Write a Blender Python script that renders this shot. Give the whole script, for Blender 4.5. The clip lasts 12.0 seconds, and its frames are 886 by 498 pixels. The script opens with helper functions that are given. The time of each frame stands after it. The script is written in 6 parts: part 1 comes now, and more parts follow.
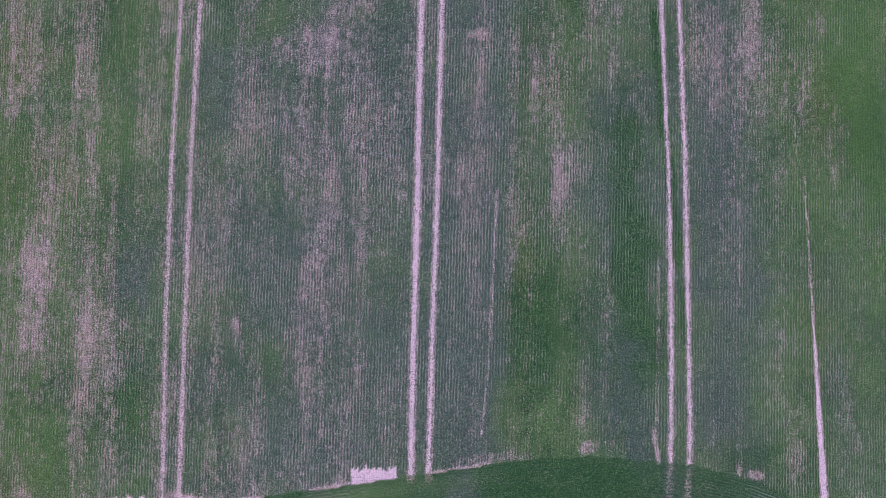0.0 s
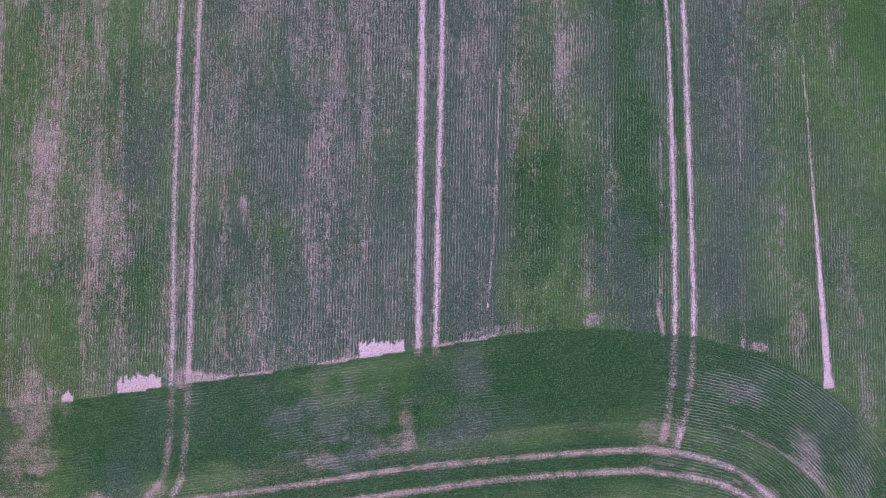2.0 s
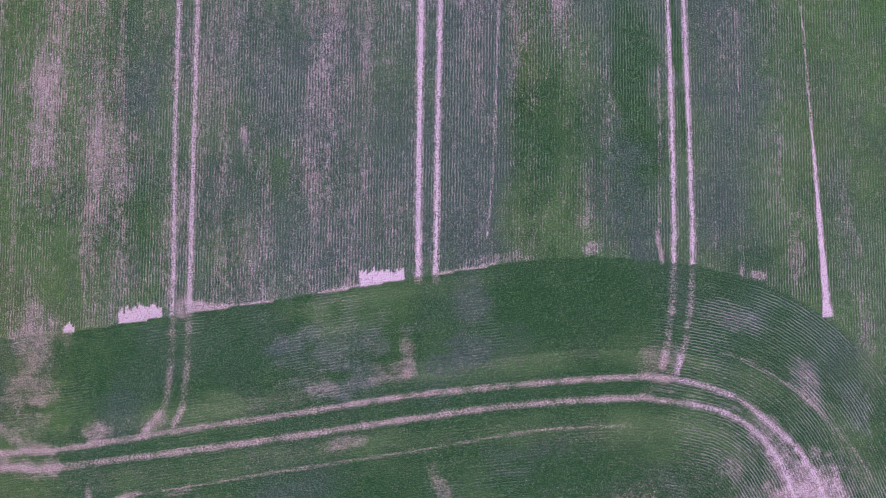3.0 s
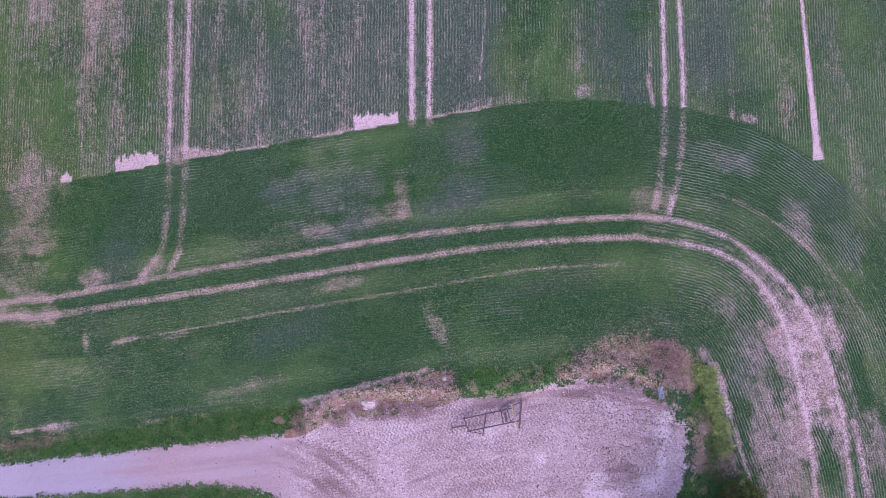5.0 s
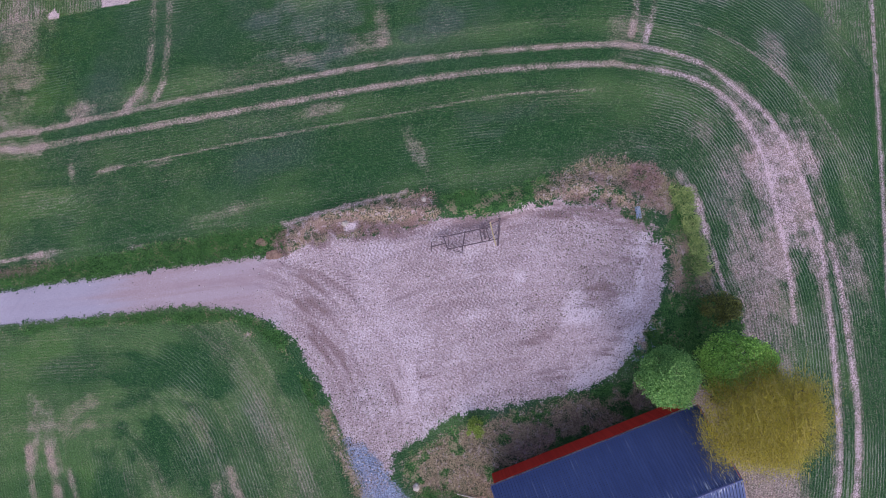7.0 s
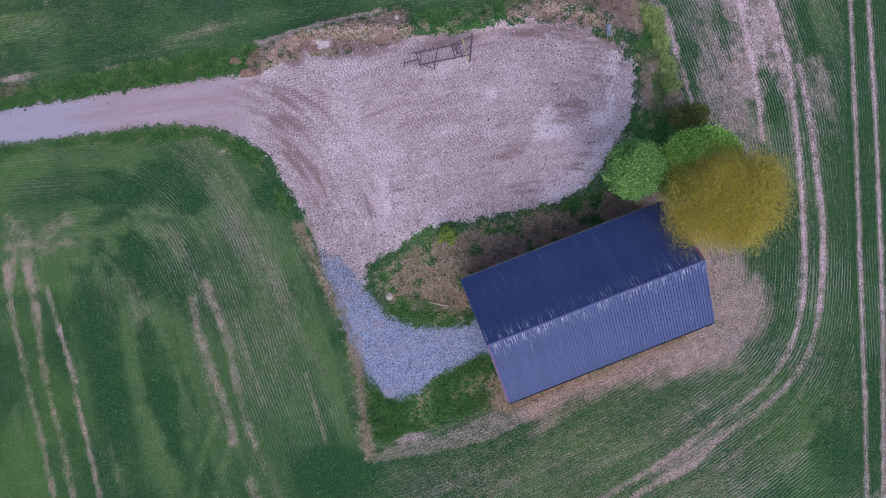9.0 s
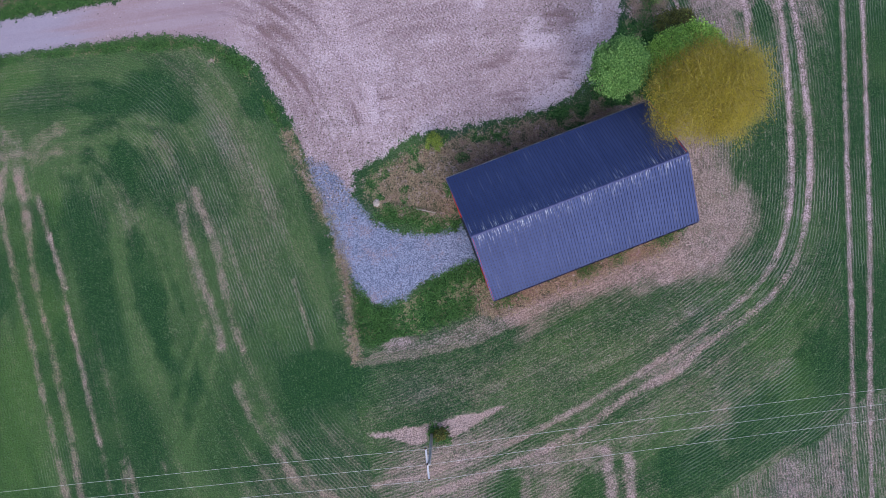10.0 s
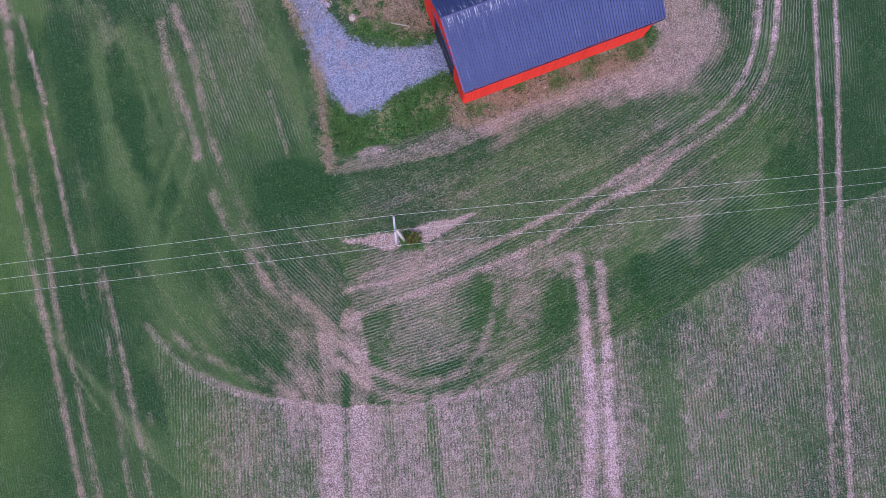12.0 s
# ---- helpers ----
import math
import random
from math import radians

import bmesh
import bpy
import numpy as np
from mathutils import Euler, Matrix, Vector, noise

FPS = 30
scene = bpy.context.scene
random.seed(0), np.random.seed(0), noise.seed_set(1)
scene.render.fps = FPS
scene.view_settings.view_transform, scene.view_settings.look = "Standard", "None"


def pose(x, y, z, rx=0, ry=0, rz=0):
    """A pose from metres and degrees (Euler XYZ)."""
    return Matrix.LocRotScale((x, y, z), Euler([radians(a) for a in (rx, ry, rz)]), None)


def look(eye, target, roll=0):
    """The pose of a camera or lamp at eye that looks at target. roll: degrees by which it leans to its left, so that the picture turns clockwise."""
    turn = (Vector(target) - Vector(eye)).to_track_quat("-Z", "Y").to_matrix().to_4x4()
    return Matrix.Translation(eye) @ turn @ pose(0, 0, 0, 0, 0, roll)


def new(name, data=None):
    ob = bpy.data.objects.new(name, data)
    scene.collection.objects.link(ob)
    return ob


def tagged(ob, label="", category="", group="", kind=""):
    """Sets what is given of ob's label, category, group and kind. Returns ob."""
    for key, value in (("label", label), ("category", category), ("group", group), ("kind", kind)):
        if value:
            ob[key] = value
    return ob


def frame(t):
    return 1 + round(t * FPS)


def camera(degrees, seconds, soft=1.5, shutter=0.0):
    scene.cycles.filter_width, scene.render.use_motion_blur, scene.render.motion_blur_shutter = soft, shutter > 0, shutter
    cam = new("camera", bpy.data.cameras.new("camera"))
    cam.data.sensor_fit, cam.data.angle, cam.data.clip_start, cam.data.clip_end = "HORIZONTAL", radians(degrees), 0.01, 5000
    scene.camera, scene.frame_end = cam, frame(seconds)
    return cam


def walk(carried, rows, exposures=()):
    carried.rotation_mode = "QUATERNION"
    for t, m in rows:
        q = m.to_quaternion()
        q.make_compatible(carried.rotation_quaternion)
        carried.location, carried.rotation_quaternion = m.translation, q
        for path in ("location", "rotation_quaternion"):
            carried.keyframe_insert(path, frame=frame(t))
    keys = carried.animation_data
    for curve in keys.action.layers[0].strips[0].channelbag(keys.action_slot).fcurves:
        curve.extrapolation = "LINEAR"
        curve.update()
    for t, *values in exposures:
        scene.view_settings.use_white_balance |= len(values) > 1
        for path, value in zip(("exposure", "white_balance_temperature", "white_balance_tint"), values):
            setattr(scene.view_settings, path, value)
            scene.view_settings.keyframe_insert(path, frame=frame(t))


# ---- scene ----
cam = camera(77.4, 12.0, 0.85)
KELVIN = 5850
EXPOSURES = [(0.0, 0.14, 36), (2.5, 0.23, 42), (4.5, 0.31, 46), (5.5, 0.18, 34), (6.5, 0.05, 23), (7.0, 0.04, 21), (9.5, -0.01, 17), (10.5, 0.02, 22), (11.2, 0.10, 28), (12.0, 0.18, 34)]  # seconds, stops, tint
PATH = [
    (0, (6.124, 19.999, 54.723), (6.129, 20.064, 52.724), -0.7),
    (0.5, (5.712, 17.039, 54.791), (5.716, 17.11, 52.793), -2.2),
    (1, (5.231, 13.992, 54.885), (5.239, 14.066, 52.887), -0.1),
    (1.5, (4.783, 10.804, 54.956), (4.791, 10.883, 52.957), 0.3),
    (2, (4.348, 7.453, 54.961), (4.357, 7.536, 52.963), 0.5),
    (2.5, (3.991, 3.95, 54.93), (4.0, 4.037, 52.932), 0.1),
    (4.3, (2.818, -9.789, 54.68), (2.832, -9.689, 52.682), 1.9),
    (4.5, (2.722, -11.44, 54.653), (2.733, -11.337, 52.655), 0.1),
    (5, (2.531, -15.861, 54.513), (2.543, -15.743, 52.517), -0.6),
    (5.5, (2.46, -20.45, 54.34), (2.471, -20.316, 52.344), -1.7),
    (6, (2.509, -25.042, 54.152), (2.518, -24.896, 52.157), -3.2),
    (6.5, (2.605, -29.61, 54.013), (2.612, -29.457, 52.019), -4.0),
    (7, (2.714, -33.988, 54.022), (2.72, -33.839, 52.027), -4.4),
    (7.2, (2.761, -35.705, 54.011), (2.767, -35.557, 52.017), -4.5),
    (8.8, (2.886, -49.128, 53.662), (2.9, -49.022, 51.665), 0.7),
    (9, (2.933, -50.84, 53.616), (2.95, -50.733, 51.619), 2.2),
    (9.5, (3.174, -55.273, 53.512), (3.187, -55.169, 51.514), 0.2),
    (10, (3.396, -59.758, 53.389), (3.403, -59.653, 51.391), -2.9),
    (10.5, (3.573, -64.528, 53.269), (3.579, -64.413, 51.273), -3.8),
    (11, (3.636, -69.467, 53.101), (3.645, -69.337, 51.105), -2.9),
    (11.5, (3.607, -74.458, 52.89), (3.619, -74.312, 50.896), -1.8),
    (12, (3.673, -79.557, 52.726), (3.687, -79.396, 50.732), -1.5),
]
walk(cam, [(t, look(eye, target, roll)) for t, eye, target, roll in PATH],
     [(t, stops, KELVIN, tint) for t, stops, tint in EXPOSURES])

# ---- world and sun: bright overcast, the soft sun stands in the south ----
world = bpy.data.worlds.new("sky")
scene.world = world
world.use_nodes = True
wn = world.node_tree
sky = wn.nodes.new("ShaderNodeTexSky")
sky.sky_type = "NISHITA"
sky.sun_disc = False
sky.sun_elevation = radians(42)
sky.sun_rotation = radians(170)
sky.air_density, sky.dust_density, sky.ozone_density = 1.0, 3.0, 1.0
wn.links.new(sky.outputs[0], wn.nodes["Background"].inputs[0])
wn.nodes["Background"].inputs[1].default_value = 0.165
sun = new("sun", bpy.data.lights.new("sun", "SUN"))
sun.data.energy, sun.data.angle, sun.data.color = 1.7, radians(70), (1.0, 0.96, 0.9)
sun.matrix_world = look((4, -90, 80), (18, 0, 0))


# ---- materials ----
class Nodes:
    """Short notation for a node material."""

    def __init__(self, name):
        self.mat = bpy.data.materials.new(name)
        self.mat.use_nodes = True
        self.t = self.mat.node_tree
        self.bsdf = self.t.nodes["Principled BSDF"]

    def put(self, sock, v):
        if isinstance(v, bpy.types.NodeSocket):
            self.t.links.new(v, sock)
        elif v is not None:
            sock.default_value = (*v, 1.0) if isinstance(v, tuple) and len(v) == 3 and sock.type == "RGBA" else v

    def math(self, op, a, b=None, c=None):
        n = self.t.nodes.new("ShaderNodeMath")
        n.operation = op
        for k, v in enumerate((a, b, c)):
            self.put(n.inputs[k], v)
        return n.outputs[0]

    def add(self, a, b): return self.math("ADD", a, b)
    def sub(self, a, b): return self.math("SUBTRACT", a, b)
    def mul(self, a, b): return self.math("MULTIPLY", a, b)

    def step(self, v, lo, hi, a=0.0, b=1.0):
        n = self.t.nodes.new("ShaderNodeMapRange")
        n.interpolation_type = "SMOOTHSTEP"
        for k, x in enumerate((v, lo, hi, a, b)):
            self.put(n.inputs[k], x)
        return n.outputs[0]

    def attr(self, name):
        n = self.t.nodes.new("ShaderNodeAttribute")
        n.attribute_name = name
        return n.outputs["Fac"]

    def vec(self, x, y, z=0.0):
        n = self.t.nodes.new("ShaderNodeCombineXYZ")
        for k, v in enumerate((x, y, z)):
            self.put(n.inputs[k], v)
        return n.outputs[0]

    def place(self, which="Object"):
        return self.t.nodes.new("ShaderNodeTexCoord").outputs[which]

    def noise(self, vector, scale, detail=3.0, rough=0.6):
        n = self.t.nodes.new("ShaderNodeTexNoise")
        self.put(n.inputs["Vector"], vector)
        n.inputs["Scale"].default_value, n.inputs["Detail"].default_value, n.inputs["Roughness"].default_value = scale, detail, rough
        return n.outputs["Fac"]

    def cells(self, vector, scale, output="Distance"):
        n = self.t.nodes.new("ShaderNodeTexVoronoi")
        self.put(n.inputs["Vector"], vector)
        n.inputs["Scale"].default_value = scale
        return n.outputs[output]

    def mix(self, f, a, b):
        n = self.t.nodes.new("ShaderNodeMix")
        n.data_type = "RGBA"
        self.put(n.inputs[0], f)
        self.put(n.inputs[6], a)
        self.put(n.inputs[7], b)
        return n.outputs[2]

    def bump(self, height, strength, distance=0.05):
        n = self.t.nodes.new("ShaderNodeBump")
        self.put(n.inputs["Height"], height)
        n.inputs["Strength"].default_value, n.inputs["Distance"].default_value = strength, distance
        self.t.links.new(n.outputs[0], self.bsdf.inputs["Normal"])

    def random(self):
        return self.t.nodes.new("ShaderNodeObjectInfo").outputs["Random"]

    def island(self):
        return self.t.nodes.new("ShaderNodeNewGeometry").outputs["Random Per Island"]

    def done(self, color, rough=0.8, metal=0.0, spec=0.5):
        self.put(self.bsdf.inputs["Base Color"], color)
        self.put(self.bsdf.inputs["Roughness"], rough)
        self.put(self.bsdf.inputs["Metallic"], metal)
        self.put(self.bsdf.inputs["Specular IOR Level"], spec)
        return self.mat


def land_material():
    """Crop in drilled rows, bare soil, gravel, crushed stone, rough grass and dead grass, by the land's cover attributes."""
    n = Nodes("land")
    p = n.place()
    row, along = n.attr("row"), n.attr("along")
    fine = n.noise(p, 5.0, 3.0, 0.7)
    speck = n.noise(p, 6.3, 1.5, 0.6)
    grain = n.noise(p, 8.7, 1.0, 0.6)
    mid = n.noise(p, 1.3, 4.0, 0.6)
    streak = n.noise(n.vec(n.mul(row, 3.2), n.mul(along, 0.22)), 1.0, 3.0, 0.65)
    dash = n.noise(n.vec(n.mul(row, 6.0), n.mul(along, 0.9)), 1.0, 2.0, 0.65)
    drift = n.noise(p, 0.16, 3.0, 0.55)
    sown, grit = n.attr("sown"), n.attr("grit")
    coarse = n.add(0.3, n.mul(grit, 0.7))
    stray = n.add(row, n.add(n.mul(n.sub(n.noise(p, 0.7, 2.0), 0.5), 0.22), n.mul(n.sub(n.noise(p, 2.6, 1.0), 0.5), 0.16)))
    fleck = n.noise(p, 13.0, 1.0, 0.6)
    wave = n.mul(n.math("SINE", n.mul(stray, 2 * math.pi / ROW_GAP)), n.mul(sown, n.step(n.noise(p, 0.33, 3.0), 0.32, 0.62, 0.45, 1.0)))
    # crop against soil: how thin the stand is, broken up by rows, streaks and clods
    ragged = n.add(n.mul(n.sub(speck, 0.5), 1.1), n.mul(n.sub(mid, 0.5), 0.4))
    ragged = n.add(ragged, n.mul(n.mul(n.sub(streak, 0.5), 0.7), sown))
    ragged = n.add(ragged, n.mul(n.mul(n.sub(dash, 0.5), 1.25), sown))
    ragged = n.add(ragged, n.mul(n.sub(fleck, 0.5), 1.3))
    ragged = n.add(ragged, n.mul(wave, 0.13))
    ragged = n.mul(ragged, n.add(0.22, n.mul(grit, 0.78)))
    line = n.mul(n.step(wave, 0.0, 0.9), n.step(n.add(n.attr("thin"), n.mul(n.sub(streak, 0.5), 0.9)), 0.15, 1.0))
    line = n.mul(line, n.sub(1.0, n.mul(grit, 0.85)))
    ragged = n.add(ragged, n.mul(line, 0.12))
    # lug prints of tyres across the worn wheel tracks
    lug = n.math("SINE", n.mul(n.add(along, n.mul(n.math("PINGPONG", row, 0.3), 0.9)), 2 * math.pi / 0.42))
    ragged = n.add(ragged, n.mul(n.mul(lug, n.attr("trod")), 0.13))
    bare = n.step(n.add(n.attr("soil"), ragged), 0.02, 1.05)
    bare = n.math("MAXIMUM", bare, n.step(n.add(n.attr("worn"), n.mul(n.sub(speck, 0.5), 0.9)), 0.42, 0.85))
    # colours of the crop
    lush = n.add(n.attr("lush"), n.mul(n.sub(drift, 0.5), 0.8))
    lush = n.add(lush, n.mul(n.sub(mid, 0.5), 0.5))
    crop = n.mix(n.step(lush, 0.1, 0.95), CROP_THIN, CROP_LUSH)
    crop = n.mix(n.step(n.add(n.attr("fresh"), n.mul(n.sub(mid, 0.5), 0.5)), 0.1, 0.9, 0.0, 0.75), crop, CROP_FRESH)
    crop = n.mix(n.step(n.add(n.attr("olive"), n.mul(n.sub(mid, 0.5), 0.6)), 0.3, 1.0, 0.0, 0.8), crop, CROP_OLIVE)
    crop = n.mix(n.step(n.add(n.attr("dull"), n.mul(n.sub(drift, 0.5), 0.7)), 0.15, 0.9), crop, CROP_DULL)
    crop = n.mix(n.mul(n.step(grain, 0.48, 0.68, 0.0, 0.62), coarse), crop, n.mix(n.step(n.attr("dull"), 0.1, 0.7), CROP_TIP_GREEN, CROP_TIP))
    crop = n.mix(n.mul(n.step(grain, 0.5, 0.34, 0.0, 0.5), coarse), crop, CROP_DEEP)
    crop = n.mix(n.step(n.add(fleck, n.mul(n.sub(mid, 0.5), 0.3)), 0.46, 0.3, 0.0, n.mul(coarse, 0.6)), crop, CROP_DEEP)
    crop = n.mix(n.step(wave, -0.1, -1.0, 0.0, 0.34), crop, CROP_DEEP)
    crop = n.mix(n.mul(n.step(n.add(wave, n.mul(n.sub(dash, 0.5), 2.0)), 0.2, 1.0, 0.0, 0.5), n.step(n.attr("thin"), 0.0, 1.0)), crop, CROP_TIP)
    soil = n.mix(n.step(n.add(grain, n.mul(n.sub(mid, 0.5), 0.5)), 0.34, 0.62), SOIL_DARK, SOIL_PALE)
    soil = n.mix(n.step(n.noise(p, 0.35, 3.0), 0.4, 0.7, 0.0, 0.35), soil, SOIL_WARM)
    soil = n.mix(n.step(n.add(n.attr("worn"), n.mul(n.sub(grain, 0.5), 2.0)), 0.15, 1.0), soil, SOIL_WORN)
    soil = n.mix(n.step(speck, 0.46, 0.3, 0.0, 0.6), soil, SOIL_DARK)
    soil = n.mix(n.mul(n.attr("tan"), 0.75), soil, n.mix(n.step(grain, 0.36, 0.62), SOIL_DARK, SOIL_TAN))
    color = n.mix(bare, n.mix(n.mul(line, 0.5), crop, CROP_LINE), soil)
    # rough grass
    edge = n.add(n.mul(n.sub(speck, 0.5), 1.0), n.mul(n.sub(mid, 0.5), 1.3))
    grass = n.mix(n.step(n.add(grain, n.mul(n.sub(mid, 0.5), 0.9)), 0.34, 0.66), GRASS_DARK, GRASS_PALE)
    grass = n.mix(n.mul(n.step(n.add(n.noise(p, 0.7, 4.0, 0.7), n.mul(n.sub(speck, 0.5), 0.5)), 0.52, 0.66), 0.65), grass, DEAD_PALE)
    m_grass = n.step(n.add(n.attr("grass"), edge), 0.4, 0.65)
    color = n.mix(m_grass, color, grass)
    # dead grass and stalks
    dead = n.mix(n.step(n.add(grain, n.mul(n.sub(fine, 0.5), 0.6)), 0.35, 0.65), DEAD_DARK, DEAD_PALE)
    dead = n.mix(n.step(n.noise(p, 0.6, 3.0), 0.42, 0.62, 0.0, 0.6), dead, DEAD_RED)
    dead = n.mix(n.step(n.add(n.noise(p, 1.9, 3.0, 0.7), n.mul(n.sub(speck, 0.5), 0.5)), 0.54, 0.64, 0.0, 0.5), dead, GRAVEL_PALE)
    dead = n.mix(n.step(n.add(n.noise(p, 0.9, 3.0, 0.7), n.mul(n.sub(grain, 0.5), 0.6)), 0.47, 0.36, 0.0, 0.8), dead, GRASS_DARK)
    m_dead = n.step(n.add(n.attr("dead"), edge), 0.38, 0.7)
    color = n.mix(m_dead, color, dead)
    # yard gravel with pressed tyre treads, pale scattered stone and dark damp patches
    smooth = n.attr("smooth")
    gravel = n.mix(n.step(n.add(n.mul(n.sub(speck, 0.5), 1.5), n.add(n.mul(mid, 0.6), n.mul(drift, 0.6))), 0.24, 0.90), GRAVEL_DARK, GRAVEL_PALE)
    gravel = n.mix(n.mul(n.step(grain, 0.46, 0.3), n.sub(0.62, n.mul(smooth, 0.56))), gravel, GRAVEL_DAMP)
    gravel = n.mix(n.mul(n.step(n.add(n.add(n.mul(fine, 0.6), n.mul(n.noise(p, 0.28, 3.0), 0.6)), n.attr("chalk")), 0.62, 0.80), 0.68), gravel, GRAVEL_STONE)
    pebble = n.t.nodes.new("ShaderNodeSeparateColor")
    n.put(pebble.inputs[0], n.cells(p, 9.0, "Color"))
    gravel = n.mix(n.mul(n.step(pebble.outputs[0], 0.72, 0.98), n.sub(0.55, n.mul(smooth, 0.46))), gravel, GRAVEL_STONE)
    gravel = n.mix(n.mul(n.step(pebble.outputs[1], 0.76, 0.98), n.sub(0.55, n.mul(smooth, 0.5))), gravel, GRAVEL_DAMP)
    damp = n.step(n.add(n.attr("damp"), n.add(n.mul(n.sub(n.noise(n.vec(n.mul(n.attr("lane"), 1.4), n.mul(n.attr("tread"), 0.22)), 1.0, 5.0, 0.65), 0.5), 2.6), n.add(n.mul(n.sub(speck, 0.5), 1.3), n.mul(n.sub(mid, 0.5), 0.9)))), 0.25, 1.0)
    gravel = n.mix(n.mul(damp, 0.85), gravel, GRAVEL_DAMP)
    tread = n.math("SINE", n.mul(n.add(n.attr("tread"), n.mul(n.math("PINGPONG", n.attr("lane"), 0.32), 0.85)), 2 * math.pi / 0.36))
    tread = n.mul(n.step(tread, -0.2, 0.6), n.step(n.noise(n.vec(n.mul(n.attr("lane"), 1.1), n.mul(n.attr("tread"), 0.16)), 1.0, 4.0, 0.65), 0.37, 0.56))
    tread = n.mul(n.mul(tread, n.attr("press")), n.sub(1.0, smooth))
    gravel = n.mix(n.mul(tread, 0.66), gravel, GRAVEL_DAMP)
    sep = n.t.nodes.new("ShaderNodeSeparateXYZ")
    n.put(sep.inputs[0], p)
    worn_band = n.noise(n.vec(n.mul(sep.outputs[0], 0.07), n.mul(sep.outputs[1], 0.9)), 1.0, 3.0, 0.6)
    fines = n.mix(n.step(n.add(worn_band, n.mul(n.sub(speck, 0.5), 0.25)), 0.36, 0.64), DRIVE_PINK, DRIVE_FINES)
    fines = n.mix(n.mul(n.step(n.add(n.attr("haul"), n.mul(n.sub(worn_band, 0.5), 1.2)), 0.15, 0.9), 0.75), fines, DRIVE_BLUE)
    gravel = n.mix(n.mul(smooth, 0.84), gravel, fines)
    m_gravel = n.step(n.add(n.attr("gravel"), n.mul(edge, 0.8)), 0.42, 0.6)
    color = n.mix(m_gravel, color, gravel)
    # crushed grey stone
    chip = n.t.nodes.new("ShaderNodeSeparateColor")
    n.put(chip.inputs[0], n.cells(p, 11.0, "Color"))
    stone = n.mix(n.step(n.add(n.mul(chip.outputs[0], 0.65), n.mul(mid, 0.3)), 0.05, 0.95), STONE_DARK, STONE_PALE)
    stone = n.mix(n.step(n.add(n.noise(p, 0.5, 4.0, 0.65), n.mul(n.sub(speck, 0.5), 0.7)), 0.5, 0.75, 0.0, 0.6), stone, GRAVEL_DARK)
    m_stone = n.step(n.add(n.attr("stone"), n.mul(edge, 0.8)), 0.35, 0.7)
    color = n.mix(m_stone, color, stone)
    relief = n.add(n.mul(speck, 0.8), n.mul(grain, 0.5))
    relief = n.add(relief, n.mul(n.mul(wave, n.sub(1.0, n.math("MAXIMUM", m_gravel, n.math("MAXIMUM", m_stone, m_grass)))), 0.07))
    relief = n.sub(relief, n.mul(n.mul(tread, m_gravel), 0.5))
    relief = n.mul(relief, n.sub(1.0, n.mul(n.mul(smooth, m_gravel), 0.85)))
    n.bump(relief, 1.0, 0.13)
    return n.done(color, 0.92, 0.0, 0.2)


ROW_GAP = 0.29
CROP_THIN, CROP_LUSH, CROP_TIP, CROP_TIP_GREEN = (0.072, 0.142, 0.045), (0.015, 0.066, 0.020), (0.185, 0.235, 0.155), (0.110, 0.215, 0.068)
CROP_LINE = (0.27, 0.31, 0.285)
CROP_FRESH = (0.068, 0.152, 0.032)
CROP_OLIVE, CROP_DULL, CROP_DEEP = (0.078, 0.104, 0.022), (0.052, 0.086, 0.071), (0.010, 0.036, 0.013)
SOIL_DARK, SOIL_PALE, SOIL_WARM, SOIL_WORN = (0.19, 0.142, 0.130), (0.45, 0.355, 0.345), (0.42, 0.295, 0.235), (0.64, 0.488, 0.525)
GRASS_DARK, GRASS_PALE = (0.013, 0.056, 0.014), (0.064, 0.155, 0.038)
DEAD_DARK, DEAD_PALE, DEAD_RED = (0.085, 0.062, 0.045), (0.34, 0.26, 0.175), (0.29, 0.185, 0.17)
GRAVEL_DARK, GRAVEL_PALE, GRAVEL_STONE, GRAVEL_DAMP = (0.342, 0.252, 0.258), (0.55, 0.440, 0.468), (0.72, 0.62, 0.68), (0.225, 0.148, 0.150)
SOIL_TAN = (0.42, 0.315, 0.205)
DRIVE_FINES, DRIVE_PINK, DRIVE_BLUE = (0.365, 0.288, 0.325), (0.325, 0.236, 0.256), (0.315, 0.305, 0.392)
STONE_DARK, STONE_PALE = (0.105, 0.13, 0.20), (0.35, 0.395, 0.54)
LAND = land_material()


def plain(name, dark, pale, scale=3.0, rough=0.7, metal=0.0, spec=0.4, relief=0.3, vary=0.0):
    """A surface that wanders between two colours at two scales, with a fine relief."""
    n = Nodes(name)
    p = n.place()
    a, b = n.noise(p, scale, 4.0), n.noise(p, scale * 9, 2.0)
    f = n.step(n.add(n.mul(a, 0.7), n.mul(b, 0.3)), 0.3, 0.7)
    if vary:
        f = n.add(f, n.mul(n.sub(n.random(), 0.5), vary))
    if relief:
        n.bump(n.add(a, n.mul(b, 0.4)), relief, 0.02)
    return n.done(n.mix(f, dark, pale), rough, metal, spec)


